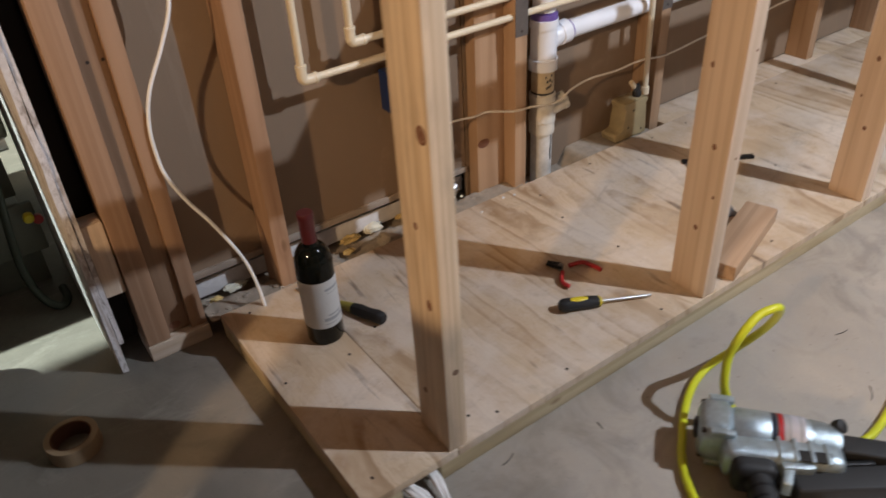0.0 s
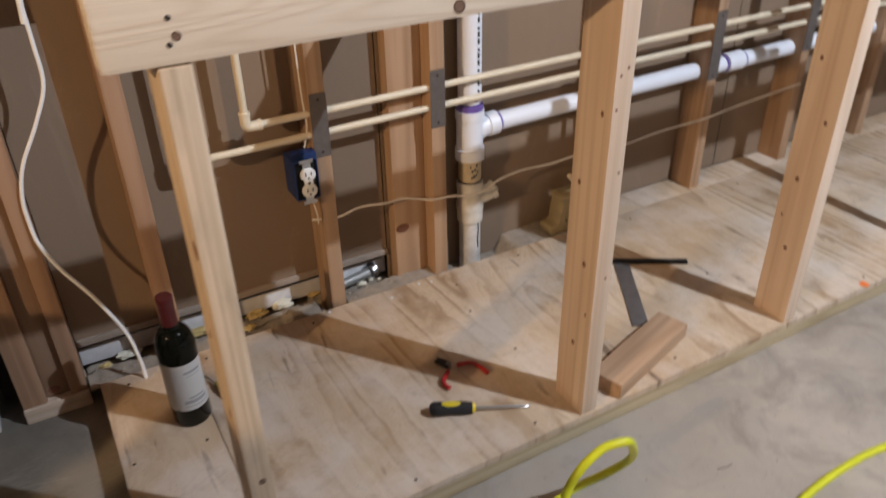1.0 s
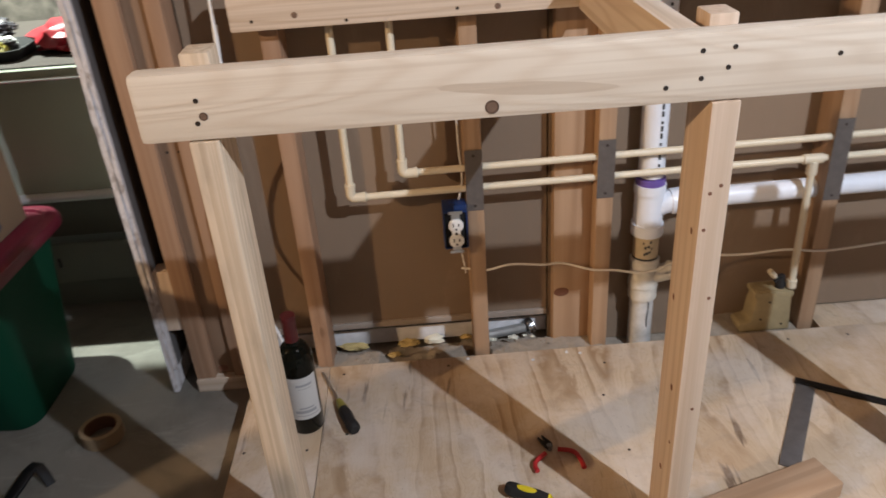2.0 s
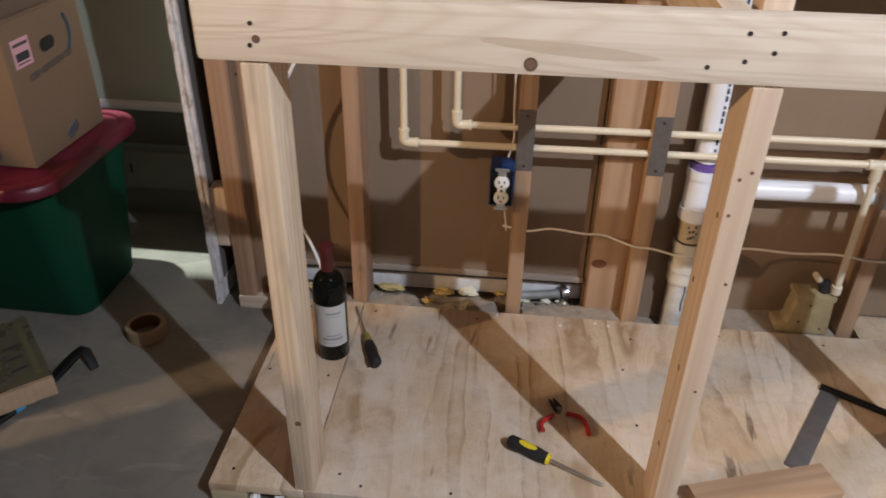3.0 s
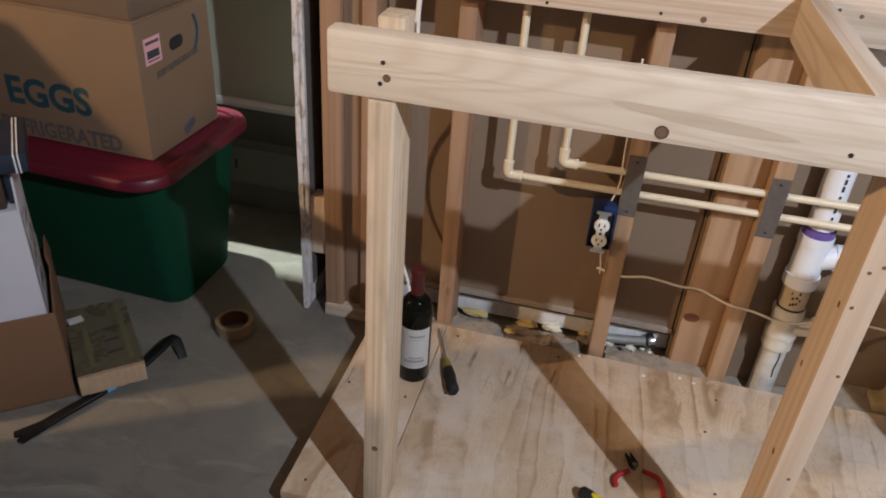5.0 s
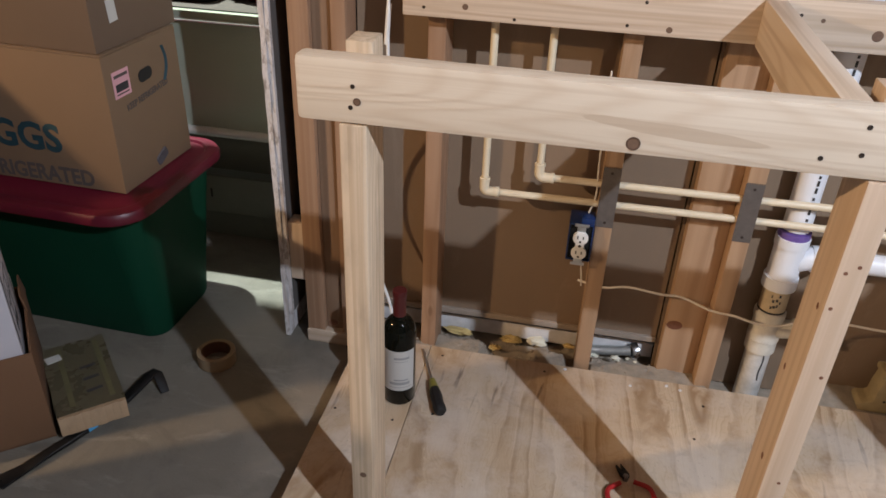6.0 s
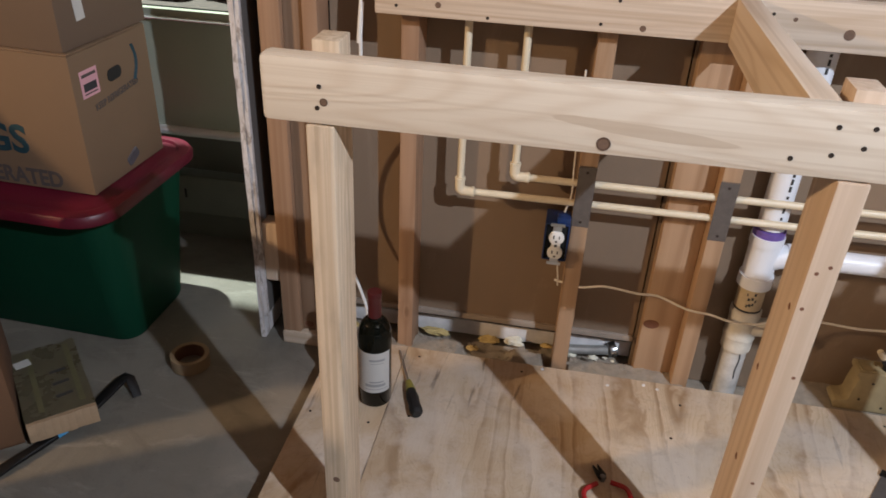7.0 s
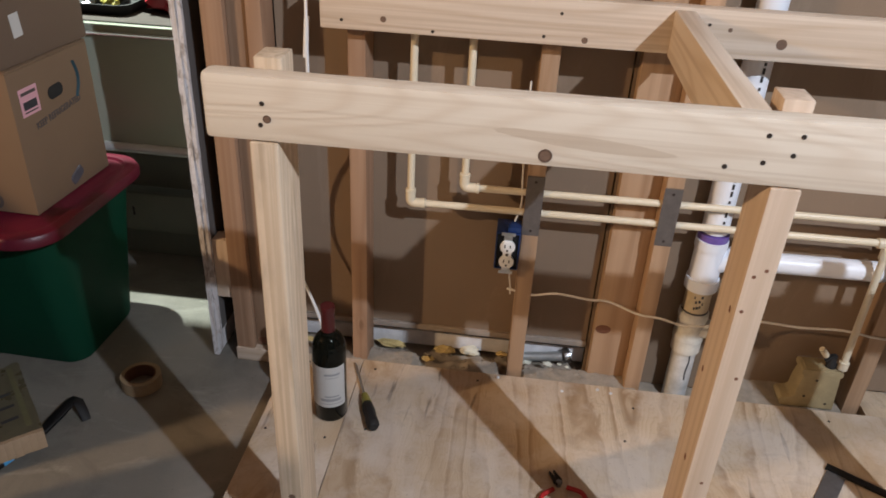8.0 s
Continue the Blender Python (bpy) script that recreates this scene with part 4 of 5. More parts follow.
def pump_box():
    o = thing("pump_box", "dusty beige plastic pump box with a black valve beside the wall", "pump")
    # moulded side: a rim, a waist and a spreading foot
    side = [(2.196, 0.0555), (2.190, 0.072), (2.196, 0.079), (2.214, 0.082), (2.222, 0.088), (2.224, 0.118), (2.229, 0.146), (2.229, 0.152), (2.223, 0.155), (2.223, 0.166), (2.226, 0.169), (2.315, 0.169), (2.319, 0.166), (2.319, 0.155), (2.314, 0.152), (2.322, 0.0555)]
    b = part("tank", moved(prism([(x - 2.26, z - 0.12) for x, z in side], 0.054, 0.0025), pose(2.26, 1.973, 0.12, 90, 0, 0)), BEIGE, o, "", None, 40)
    part("cover", moved(box((0.080, 0.044, 0.004), 0.0015), pose(2.270, 1.973, 0.1700)), BEIGE, o, "sunken lid")
    for x, z in ((2.245, 0.090), (2.300, 0.072)):
        part("screw", SCREWDATA, None, b, "", pose(x, 1.9458, z, 90, 0, 0))
    part("valve", joined(moved(lathe([(0.012, 0), (0.013, 0.012), (0.009, 0.02), (0.009, 0.034), (0.0, 0.036)], 14), pose(2.290, 1.965, 0.171)), moved(box((0.03, 0.008, 0.008), 0.002), pose(2.282, 1.962, 0.200, 0, -25, 20))), BLACK, o, "black valve")
    part("brass_nipple", moved(lathe([(0.006, 0), (0.0075, 0.004), (0.007, 0.026), (0, 0.026)], 12), pose(2.271, 1.960, 0.205, 0, -40, 0)), CPVC, o, "short pale tube end")
    part("screw", SCREWDATA, None, b, "", pose(2.262, 1.9458, 0.140, 90, 0, 0))


pump_box()

# ---- things on the platform ----
def wine_bottle():
    o = thing("wine_bottle", "full dark wine bottle with cream label and red foil capsule", "bottle", at=(1.119, 1.736, PZ))
    m = pose(1.119, 1.736, PZ)
    r = 0.0378
    body = [(0.0, 0.004), (r * 0.6, 0.001), (r * 0.93, 0.0005), (r, 0.005), (r, 0.185)]
    body += [(0.0148 + (r - 0.0148) * math.cos(a) ** 1.15, 0.185 + 0.045 * math.sin(a)) for a in np.linspace(0.15, 1.45, 9)]
    body += [(0.0146, 0.238), (0.0142, 0.29), (0.0, 0.29)]
    part("bottle_glass", lathe(body, 40), GLASS, o, "dark glass body", m, 50)
    part("capsule", lathe([(0.0150, 0.232), (0.0151, 0.24), (0.0149, 0.284), (0.0158, 0.286), (0.0160, 0.297), (0.0150, 0.3), (0.0, 0.3)], 32), CAPSULE, o, "wine-red foil capsule", m, 50)
    lab = bmesh.new()
    rows = []
    for z in (0.045, 0.085, 0.125, 0.158):
        rows.append([lab.verts.new(((r + 0.0004) * math.cos(a), (r + 0.0004) * math.sin(a), z)) for a in np.linspace(radians(-215), radians(-18), 36)])
    for a, b in zip(rows, rows[1:]):
        for k in range(35):
            lab.faces.new((a[k], a[k + 1], b[k + 1], b[k]))
    lb = part("label", lab, LABEL, o, "cream paper label", m, 60)
    for z, h, a0, a1 in ((0.135, 0.006, -95, -40), (0.128, 0.0015, -90, -45), (0.062, 0.008, -110, -38), (0.074, 0.004, -95, -45), (0.054, 0.002, -110, -30)):
        bar = bmesh.new()
        lo, hi = [[bar.verts.new(((r + 0.0007) * math.cos(radians(a)), (r + 0.0007) * math.sin(radians(a)), zz)) for a in np.linspace(a0, a1, 10)] for zz in (z, z + h)]
        for k in range(9):
            bar.faces.new((lo[k], lo[k + 1], hi[k + 1], hi[k]))
        part("print_bar", bar, PRINT, lb, "", m, 60)


wine_bottle()


def screwdriver(name, label, end, tip, handle, ring, ring_mat, inlay, z=PZ):
    o = thing(name, label, "screwdriver", "screwdrivers")
    a, b = Vector((*end, z + 0.0155)), Vector((*tip, z + 0.0045))
    m = Matrix.Translation(a) @ (b - a).to_track_quat("Z", "Y").to_matrix().to_4x4()
    L = (b - a).length
    h = handle
    g = lathe([(0.0, 0.0), (0.010, 0.001), (0.0145, 0.007), (0.0155, 0.02), (0.0135, h * 0.45), (0.0150, h * 0.75), (0.0125, h), (0.0, h)], 18)
    for v in g.verts:
        a2 = math.atan2(v.co.y, v.co.x)
        f = 1 - 0.07 * abs(math.sin(3 * a2))
        v.co.x *= f
        v.co.y *= f
    part("handle", g, BLACK, o, "black ribbed grip", m)
    part("collar", lathe([(0.0125, h), (0.0118, h + 0.003), (0.0105, h + ring * 0.5), (0.008, h + ring), (0.0, h + ring)], 16), ring_mat, o, "", m)
    shaft = lathe([(0.0034, h), (0.0034, L - 0.02), (0.0034, L - 0.012), (0.0028, L - 0.002), (0.0015, L), (0.0, L)], 12)
    part("shaft", shaft, BRIGHT, o, "steel shaft", m)
    if inlay:
        oval = bmesh.new()
        bmesh.ops.create_uvsphere(oval, u_segments=20, v_segments=12, radius=1.0)
        bmesh.ops.scale(oval, vec=(0.0075, 0.0035, h * 0.26), verts=oval.verts)
        part("inlay", moved(oval, pose(0.0, -0.0122, h * 0.5)), YGRIP, o, "yellow inlay on the grip", m @ pose(0, 0, 0, 0, 0, inlay))


screwdriver("screwdriver", "large screwdriver with a black grip and olive collar beside the bottle", (1.231, 1.682), (1.137, 1.914), 0.085, 0.035, OLIVE, 0)
screwdriver("screwdriver", "screwdriver with a black and yellow grip lying on the plywood", (1.540, 1.484), (1.728, 1.396), 0.088, 0.007, YGRIP, 180)


def pliers():
    o = thing("pliers", "small pliers with red grips lying open on the plywood", "pliers")
    pv = Vector((1.647, 1.592, PZ))
    for side, (ex, ey), (mx, my) in ((1, (1.708, 1.526), (1.694, 1.572)), (-1, (1.612, 1.526), (1.614, 1.554))):
        part("grip", tube([pv + Vector(((mx - pv.x) * 0.35, (my - pv.y) * 0.5, 0.009)), (mx, my, PZ + 0.009), ((mx + ex) / 2 + 0.004 * side, (my + ey) / 2, PZ + 0.008), (ex, ey, PZ + 0.0075)], 0.0052, 12, 5), RED, o, "red rubber grip")
        j = prism([(-0.003, 0.0), (0.007, -0.003), (0.009, 0.006), (0.005, 0.02), (0.001, 0.034), (-0.001, 0.034), (-0.002, 0.014)], 0.007, 0.001)
        if side < 0:
            bmesh.ops.scale(j, vec=(-1, 1, 1), verts=j.verts)
        part("jaw", j, IRON, o, "dark steel jaw", Matrix.Translation(pv + Vector((0, 0, 0.009))) @ pose(0, 0, 0, 0, 0, 28 - side * 9))
    part("pivot", lathe([(0.006, 0), (0.006, 0.013), (0.004, 0.015), (0, 0.015)], 14), STEEL, o, "", Matrix.Translation(pv))


pliers()


def carpenter_square():
    o = thing("carpenter_square", "dark steel carpenter's square lying on the plywood", "square")
    c = Vector((2.250, 1.745, PZ + 0.002))
    ang = math.degrees(math.atan2(1.493 - 1.742, 2.095 - 2.248))
    m = Matrix.Translation(c) @ pose(0, 0, 0, 0, 0, ang)
    part("blade", moved(box((0.292, 0.040, 0.003), 0.0008), pose(0.146, 0.020, 0)), STEEL, o, "broad dark steel arm", m)
    part("tongue", moved(box((0.016, 0.200, 0.008), 0.001), pose(0.008, 0.096, 0.003)), IRON, o, "narrow dark arm", m)


carpenter_square()
blk = thing("wood_offcut", "short fir two-by-four offcut lying flat on the platform edge", "wood block")
ang = math.degrees(math.atan2(1.403 - 1.319, 2.167 - 1.897))
part("block", box((0.285, 0.075, 0.038), 0.003), FIR, blk, "", Matrix.Translation((2.028, 1.396, PZ + 0.019)) @ pose(0, 0, 0, 0, 0, ang))

# ---- nail gun and air hose on the floor ----
def nail_gun():
    o = thing("nail_gun", "silver framing nail gun with black handle and magazine on the floor", "nail gun")
    m = Matrix.Translation((1.540, 1.070, 0.054)) @ pose(0, 0, 0, 0, 0, -50.7)
    ax = pose(0, 0, 0, 0, 90, 0)
    cap = loft([(rounded(0.060, 0.064, 0.020), -0.040), (rounded(0.076, 0.082, 0.024), -0.035), (rounded(0.086, 0.092, 0.026), -0.024), (rounded(0.086, 0.092, 0.026), 0.006), (rounded(0.080, 0.086, 0.028), 0.010), (rounded(0.078, 0.082, 0.036), 0.014)])
    head = part("end_cap", moved(cap, ax), CASTING, o, "squared silver end cap", m)
    part("exhaust_port", moved(lathe([(0.0, 0.002), (0.012, 0.002), (0.015, 0.006), (0.019, 0.004), (0.020, -0.004)], 18), ax @ pose(0, 0, -0.040, 180, 0, 0)), BLACK, head, "round black exhaust port", m)
    for y in (-0.033, 0.033):
        for z in (-0.030, 0.030):
            part("cap_bolt", moved(lathe([(0.0, 0.003), (0.0045, 0.003), (0.0055, 0.0), (0.0055, -0.005)], 10), ax @ pose(-z, y, -0.034, 180, 0, 0)), SCREW, head, "", m)
            part("bolt_boss", moved(box((0.042, 0.015, 0.013), 0.005, 3), pose(-0.004, y * 1.20, z * 1.20)), CASTING, head, "", m)
    profile = [(0.040, 0.014), (0.044, 0.020), (0.0445, 0.072), (0.0415, 0.078), (0.0415, 0.086), (0.0430, 0.090), (0.0430, 0.130), (0.0400, 0.140), (0.0385, 0.176), (0.0340, 0.186), (0.0, 0.188)]
    body = part("cylinder_body", moved(lathe([(0.0, 0.012)] + profile, 36), ax), CASTING, o, "silver cast cylinder", m)
    part("dark_ring", moved(lathe([(0.0418, 0.0745), (0.0436, 0.075), (0.0436, 0.083), (0.0418, 0.0835)], 36, False), ax), NAVY, body, "dark blue ring", m)
    part("red_band", moved(lathe([(0.0424, 0.0855), (0.0440, 0.086), (0.0440, 0.0935), (0.0432, 0.094)], 36, False), ax), RED, body, "red stripe", m)
    part("label_plate", moved(lathe([(0.0433, 0.096), (0.0436, 0.0965), (0.0436, 0.128), (0.0432, 0.1285)], 36, False), ax), BOXWHITE, body, "pale label", m)
    for k in range(3):
        part("print_bar", moved(lathe([(0.0438, 0.101 + 0.009 * k), (0.0440, 0.1012 + 0.009 * k), (0.0440, 0.105 + 0.009 * k), (0.0438, 0.1052 + 0.009 * k)], 36, False), ax), (PRINT, BOXWHITE, PRINT)[k], body, "", m)
    for k in range(7):
        part("fin", moved(lathe([(0.038, 0.141 + 0.005 * k), (0.0418 - 0.0004 * k, 0.142 + 0.005 * k), (0.0418 - 0.0004 * k, 0.1435 + 0.005 * k), (0.038, 0.1445 + 0.005 * k)], 30, False), ax), CASTING, body, "", m)
    root = part("housing", moved(box((0.190, 0.050, 0.066), 0.020, 5), pose(0.092, -0.050, 0.002, 0, 0, 4)), CASTING, o, "silver handle root", m)
    for k in range(4):
        part("rib", moved(box((0.006, 0.046, 0.008), 0.002), pose(0.085 + 0.024 * k, -0.050, 0.034, 0, 0, 4)), CASTING, root, "", m)
    # nothing is cut away: a black plate paints the hollow's shade
    part("hollow", moved(box((0.056, 0.022, 0.004), 0.0015), pose(0.135, -0.060, 0.0345, 0, 0, 4)), DARK, root, "black plate painting a hollow's shade on the casting", m)
    part("bracket", joined(moved(box((0.016, 0.060, 0.030), 0.005, 3), pose(0.098, -0.088, 0.012, 0, 0, -12)), moved(box((0.050, 0.014, 0.026), 0.004, 2), pose(0.112, -0.078, 0.018, 0, 0, 10))), CASTING, o, "silver trigger bracket", m)
    part("shoulder", moved(box((0.070, 0.058, 0.062), 0.018, 4), pose(0.046, -0.075, -0.002, 0, 0, 6)), BLACK, o, "black rubber shoulder", m)
    grip = part("handle", tube([(0.048, -0.065, 0.0), (0.056, -0.105, 0.001), (0.064, -0.15, 0.0), (0.070, -0.20, -0.004), (0.074, -0.25, -0.010)], 0.0225, 20, 5), BLACK, o, "black rubber handle", m)
    for k in range(6):
        part("grip_ring", tube([(0.0585 + 0.0022 * k, -0.118 - 0.020 * k, -0.0005 * k), (0.0592 + 0.0022 * k, -0.122 - 0.020 * k, -0.0005 * k)], 0.0238, 20, 1), IRON, grip, "", m)
    part("trigger", moved(box((0.012, 0.034, 0.012), 0.003), pose(0.084, -0.098, 0.004, 0, 0, 12)), IRON, o, "", m)
    part("nose", moved(box((0.080, 0.040, 0.050), 0.006, 3), pose(0.224, -0.012, 0.004)), BLACK, o, "black nose piece", m)
    part("tip", joined(moved(lathe([(0.0, 0.26), (0.013, 0.26), (0.015, 0.275), (0.010, 0.292), (0.0, 0.292)], 14), ax), moved(box((0.034, 0.008, 0.030), 0.002), pose(0.280, -0.016, 0.0))), IRON, o, "dark work-contact tip", m)
    part("deflector", moved(lathe([(0.010, 0), (0.012, 0.004), (0.012, 0.016), (0.009, 0.018), (0, 0.018)], 14), pose(0.178, 0.020, 0.028, 20, 40, 0)), BLACK, body, "black knob", m)
    mag = part("magazine", moved(box((0.165, 0.048, 0.040), 0.007, 3), pose(0.186, -0.074, -0.004, 0, 0, 15)), BLACK, o, "black nail magazine", m)
    part("follower", moved(box((0.130, 0.010, 0.044), 0.003), pose(0.170, -0.052, -0.002, 0, 0, 15)), IRON, mag, "", m)
    part("magazine_cover", moved(box((0.100, 0.052, 0.006), 0.002), pose(0.208, -0.118, -0.012, 0, 0, 15)), WHITE, mag, "white plate on the magazine", m)
    part("air_plug", tube([(0.074, -0.25, -0.010), (0.076, -0.272, -0.014), (0.078, -0.295, -0.02)], 0.010, 12, 3), GOLD, o, "brass air plug", m)


nail_gun()
hose = thing("air_hose", "bright yellow air hose looping behind the nail gun", "hose")
part("hose", tube([(1.440, 0.86, 0.009), (1.405, 0.93, 0.009), (1.42, 1.02, 0.009), (1.465, 1.085, 0.009), (1.512, 1.125, 0.009), (1.560, 1.160, 0.009), (1.602, 1.184, 0.009), (1.650, 1.203, 0.009), (1.705, 1.212, 0.009), (1.765, 1.210, 0.011), (1.806, 1.200, 0.026), (1.808, 1.178, 0.066), (1.788, 1.156, 0.110), (1.763, 1.136, 0.152), (1.735, 1.120, 0.196), (1.712, 1.121, 0.206), (1.684, 1.128, 0.202), (1.654, 1.128, 0.190), (1.632, 1.128, 0.172), (1.615, 1.128, 0.145), (1.600, 1.120, 0.122), (1.592, 1.110, 0.092), (1.606, 1.098, 0.045), (1.632, 1.075, 0.014), (1.660, 1.03, 0.009), (1.690, 0.975, 0.009), (1.735, 0.927, 0.009), (1.81, 0.924, 0.009), (1.95, 0.954, 0.009), (2.08, 0.978, 0.009), (2.2, 0.985, 0.009), (2.31, 0.978, 0.009), (2.6, 0.93, 0.009), (3.0, 0.8, 0.009)], 0.0078, 14, 6), YELLOW, hose)

# small scraps on the concrete
for k, (x, y, a, l) in enumerate(((1.88, 0.98, 35, 0.04), (1.235, 1.285, 15, 0.035), (0.62, 1.12, 70, 0.04), (1.998, 1.11, -12, 0.034), (1.42, 1.24, 80, 0.02))):
    d = Vector((math.cos(radians(a)), math.sin(radians(a)), 0)) * l / 2
    p = Vector((x, y, 0.0008))
    tagged(part("wire_scrap", tube([p - d, p + Vector((d.y, -d.x, 0)) * 0.15, p + d], 0.0007, 6, 4), IRON), "thin dark scrap of wire on the concrete floor", "scrap", "scraps on the floor")

for k, (x, y) in enumerate(((1.748, 1.920), (1.780, 1.911), (1.50, 1.925), (1.66, 1.90))):
    tagged(part("plaster_crumb", lump(0.004, 80 + k, 0.6, 0.5), GYPSUM, None, "", pose(x, y, PZ + 0.0018)), "tiny white plaster crumb on the plywood", "crumb", "crumbs on the platform")

# ---- left of the platform ----
roll = thing("tape_roll", "roll of tan masking tape lying flat on the floor", "tape roll")
part("tape", lathe([(0.0375, 0.0), (0.0475, 0.0), (0.0485, 0.001), (0.0485, 0.034), (0.0475, 0.035), (0.0375, 0.035), (0.0375, 0.0)], 40, False), TAPE, roll, "", pose(0.612, 1.812, 0))
part("core", lathe([(0.0352, 0.0005), (0.0373, 0.0005), (0.0373, 0.0345), (0.0352, 0.0345), (0.0352, 0.0005)], 40, False), TAPECORE, roll, "brown cardboard core", pose(0.612, 1.812, 0))


def tote():
    o = thing("storage_tote", "dark green plastic tote with a dark red lid on the floor", "storage bin")
    m = pose(0.135, 2.005, 0, 0, 0, -2)
    w, d = 0.70, 0.48
    body = [(rounded(w - 0.10, d - 0.21, 0.05), 0.002), (rounded(w - 0.09, d - 0.20, 0.055), 0.012), (rounded(w - 0.075, d - 0.15, 0.06), 0.16), (rounded(w - 0.055, d - 0.10, 0.07), 0.30), (rounded(w - 0.04, d - 0.07, 0.075), 0.385), (rounded(w - 0.02, d - 0.03, 0.08), 0.390), (rounded(w - 0.02, d - 0.03, 0.08), 0.403)]
    t = part("tub", loft(body), GREEN, o, "", m, 40)
    part("moulded_rib", tube([(-0.20, -0.150, 0.05), (-0.12, -0.158, 0.14), (-0.06, -0.172, 0.25), (-0.10, -0.186, 0.33), (-0.22, -0.188, 0.345)], 0.006, 8, 6, 0.5), GREEN, t, "moulded curved rib", m)
    for x in (0.02, 0.16):
        part("moulded_rib", tube([(x, -0.137, 0.02), (x, -0.158, 0.16), (x, -0.19, 0.36)], 0.006, 8, 4, 0.5), GREEN, t, "", m)
    lid = [(rounded(w - 0.01, d + 0.0, 0.09), 0.402), (rounded(w + 0.012, d + 0.022, 0.095), 0.404), (rounded(w + 0.014, d + 0.024, 0.096), 0.419), (rounded(w + 0.002, d + 0.012, 0.09), 0.429), (rounded(w - 0.03, d - 0.02, 0.08), 0.433), (rounded(w - 0.05, d - 0.04, 0.075), 0.432), (rounded(w - 0.06, d - 0.05, 0.07), 0.426), (rounded(w - 0.10, d - 0.09, 0.06), 0.426), (rounded(w - 0.115, d - 0.105, 0.055), 0.431)]
    part("lid", loft(lid), LID, o, "glossy dark red lid", m, 40)


tote()


def carton(name, lab, lo, hi, m, material, flaps=True):
    o = thing(name, lab, "cardboard box", "moving boxes")
    s = Vector(hi) - Vector(lo)
    b = part("carton_body", moved(box(s - Vector((0, 0, 0.004)), 0.003), Matrix.Translation((Vector(lo) + Vector(hi)) / 2 - Vector((0, 0, 0.002)))), material, o, "", m)
    if flaps:
        for y0, y1 in ((lo[1] + 0.001, (lo[1] + hi[1]) / 2 - 0.0015), ((lo[1] + hi[1]) / 2 + 0.0015, hi[1] - 0.001)):
            slab("flap", (lo[0] + 0.001, y0, hi[2] - 0.0035), (hi[0] - 0.001, y1, hi[2]), material, o, "", 0.001, m)
    return o, b


def egg_box():
    m = pose(0.409, 1.860, 0.4335, 0, 0, -2.5)
    o, b = carton("egg_box", "brown cardboard egg box printed in teal, standing on the tote", (-0.56, 0, 0), (0, 0.30, 0.335), m, CARD)
    f = m @ pose(0, -0.0004, 0, 90, 0, 0)
    lettering("print", "EGGS", 0.096, TEAL, b, f @ pose(-0.272, 0.118, 0), "teal printed word", 1.04)
    lettering("print", "KEEP REFRIGERATED", 0.056, GREYPRINT, b, f @ pose(-0.318, 0.026, 0), "faded printed words", 0.92)
    r = m @ pose(0.0004, 0, 0, 90, 0, 90)
    st = part("sticker", moved(box((0.062, 0.062, 0.0008), 0), pose(0.058, 0.258, 0)), PINK, b, "pink price sticker", r)
    part("print_bar", moved(box((0.046, 0.018, 0.0006), 0), pose(0.058, 0.250, 0.0007)), INK, st, "", r)
    part("print_bar", moved(box((0.05, 0.007, 0.0006), 0), pose(0.058, 0.277, 0.0007)), GREYPRINT, st, "", r)
    part("print_bar", moved(box((0.046, 0.003, 0.0006), 0), pose(0.058, 0.235, 0.0007)), GREYPRINT, st, "", r)
    part("hand_hole", moved(loft([(rounded(0.055, 0.030, 0.0145), 0), (rounded(0.055, 0.030, 0.0145), 0.0012)]), pose(0.150, 0.252, 0, 0, 0, 4)), DARK, b, "dark hand hole", r)
    part("arc_print", tube([(0.228, 0.30, 0), (0.238, 0.272, 0), (0.236, 0.245, 0), (0.222, 0.216, 0)], 0.006, 6, 5, 0.12), TEAL, b, "teal printed arc", r)
    lettering("print", "KEEP REFRIGERATED", 0.021, GREYPRINT, b, r @ pose(0.150, 0.202, 0, 0, 0, 5), "", 0.9)
    part("tape_scrap", moved(loft([(rounded(0.05, 0.028, 0.008), 0), (rounded(0.046, 0.024, 0.008), 0.003)]), pose(0.165, 0.033, 0, 0, 0, 25)), FILM, b, "dark shiny tape scrap", r)


egg_box()


def upper_box():
    m = pose(0.398, 1.868, 0.7695, 0, 0, -3.5)
    o, b = carton("moving_box", "plain brown cardboard moving box stacked on the egg box", (-0.58, 0, 0), (0, 0.31, 0.33), m, CARDOLD)
    f = m @ pose(0, -0.0004, 0, 90, 0, 0)
    for k, w in enumerate((0.06, 0.11)):
        part("print_bar", moved(box((w, 0.018, 0.0006), 0), pose(-0.37 + 0.11 * k, 0.118, 0)), GREYPRINT, b, "", f)
    r = m @ pose(0.0004, 0, 0, 90, 0, 90)
    part("tag", moved(box((0.03, 0.05, 0.0006), 0), pose(0.075, 0.08, 0, 0, 0, 4)), LABEL, b, "small white tag", r)


upper_box()


# boxes added out of view to block the warm bulb and shape its shadows
for z in (0.0, 0.334, 0.668):
    carton("moving_box", "unseen cardboard box in a stack added to shade the egg box", (-0.41, -0.25, z + 0.001), (0.0, 0.15, z + 0.333), pose(-0.378, 1.305, 0, 0, 0, -17.3), CARD)
carton("moving_box", "large unseen cardboard box added to shade the floor from the warm bulb", (-0.35, -0.50, 0.001), (0, 0, 0.89), pose(-0.02, 1.10, 0, 0, 0, 37.1), CARD2)


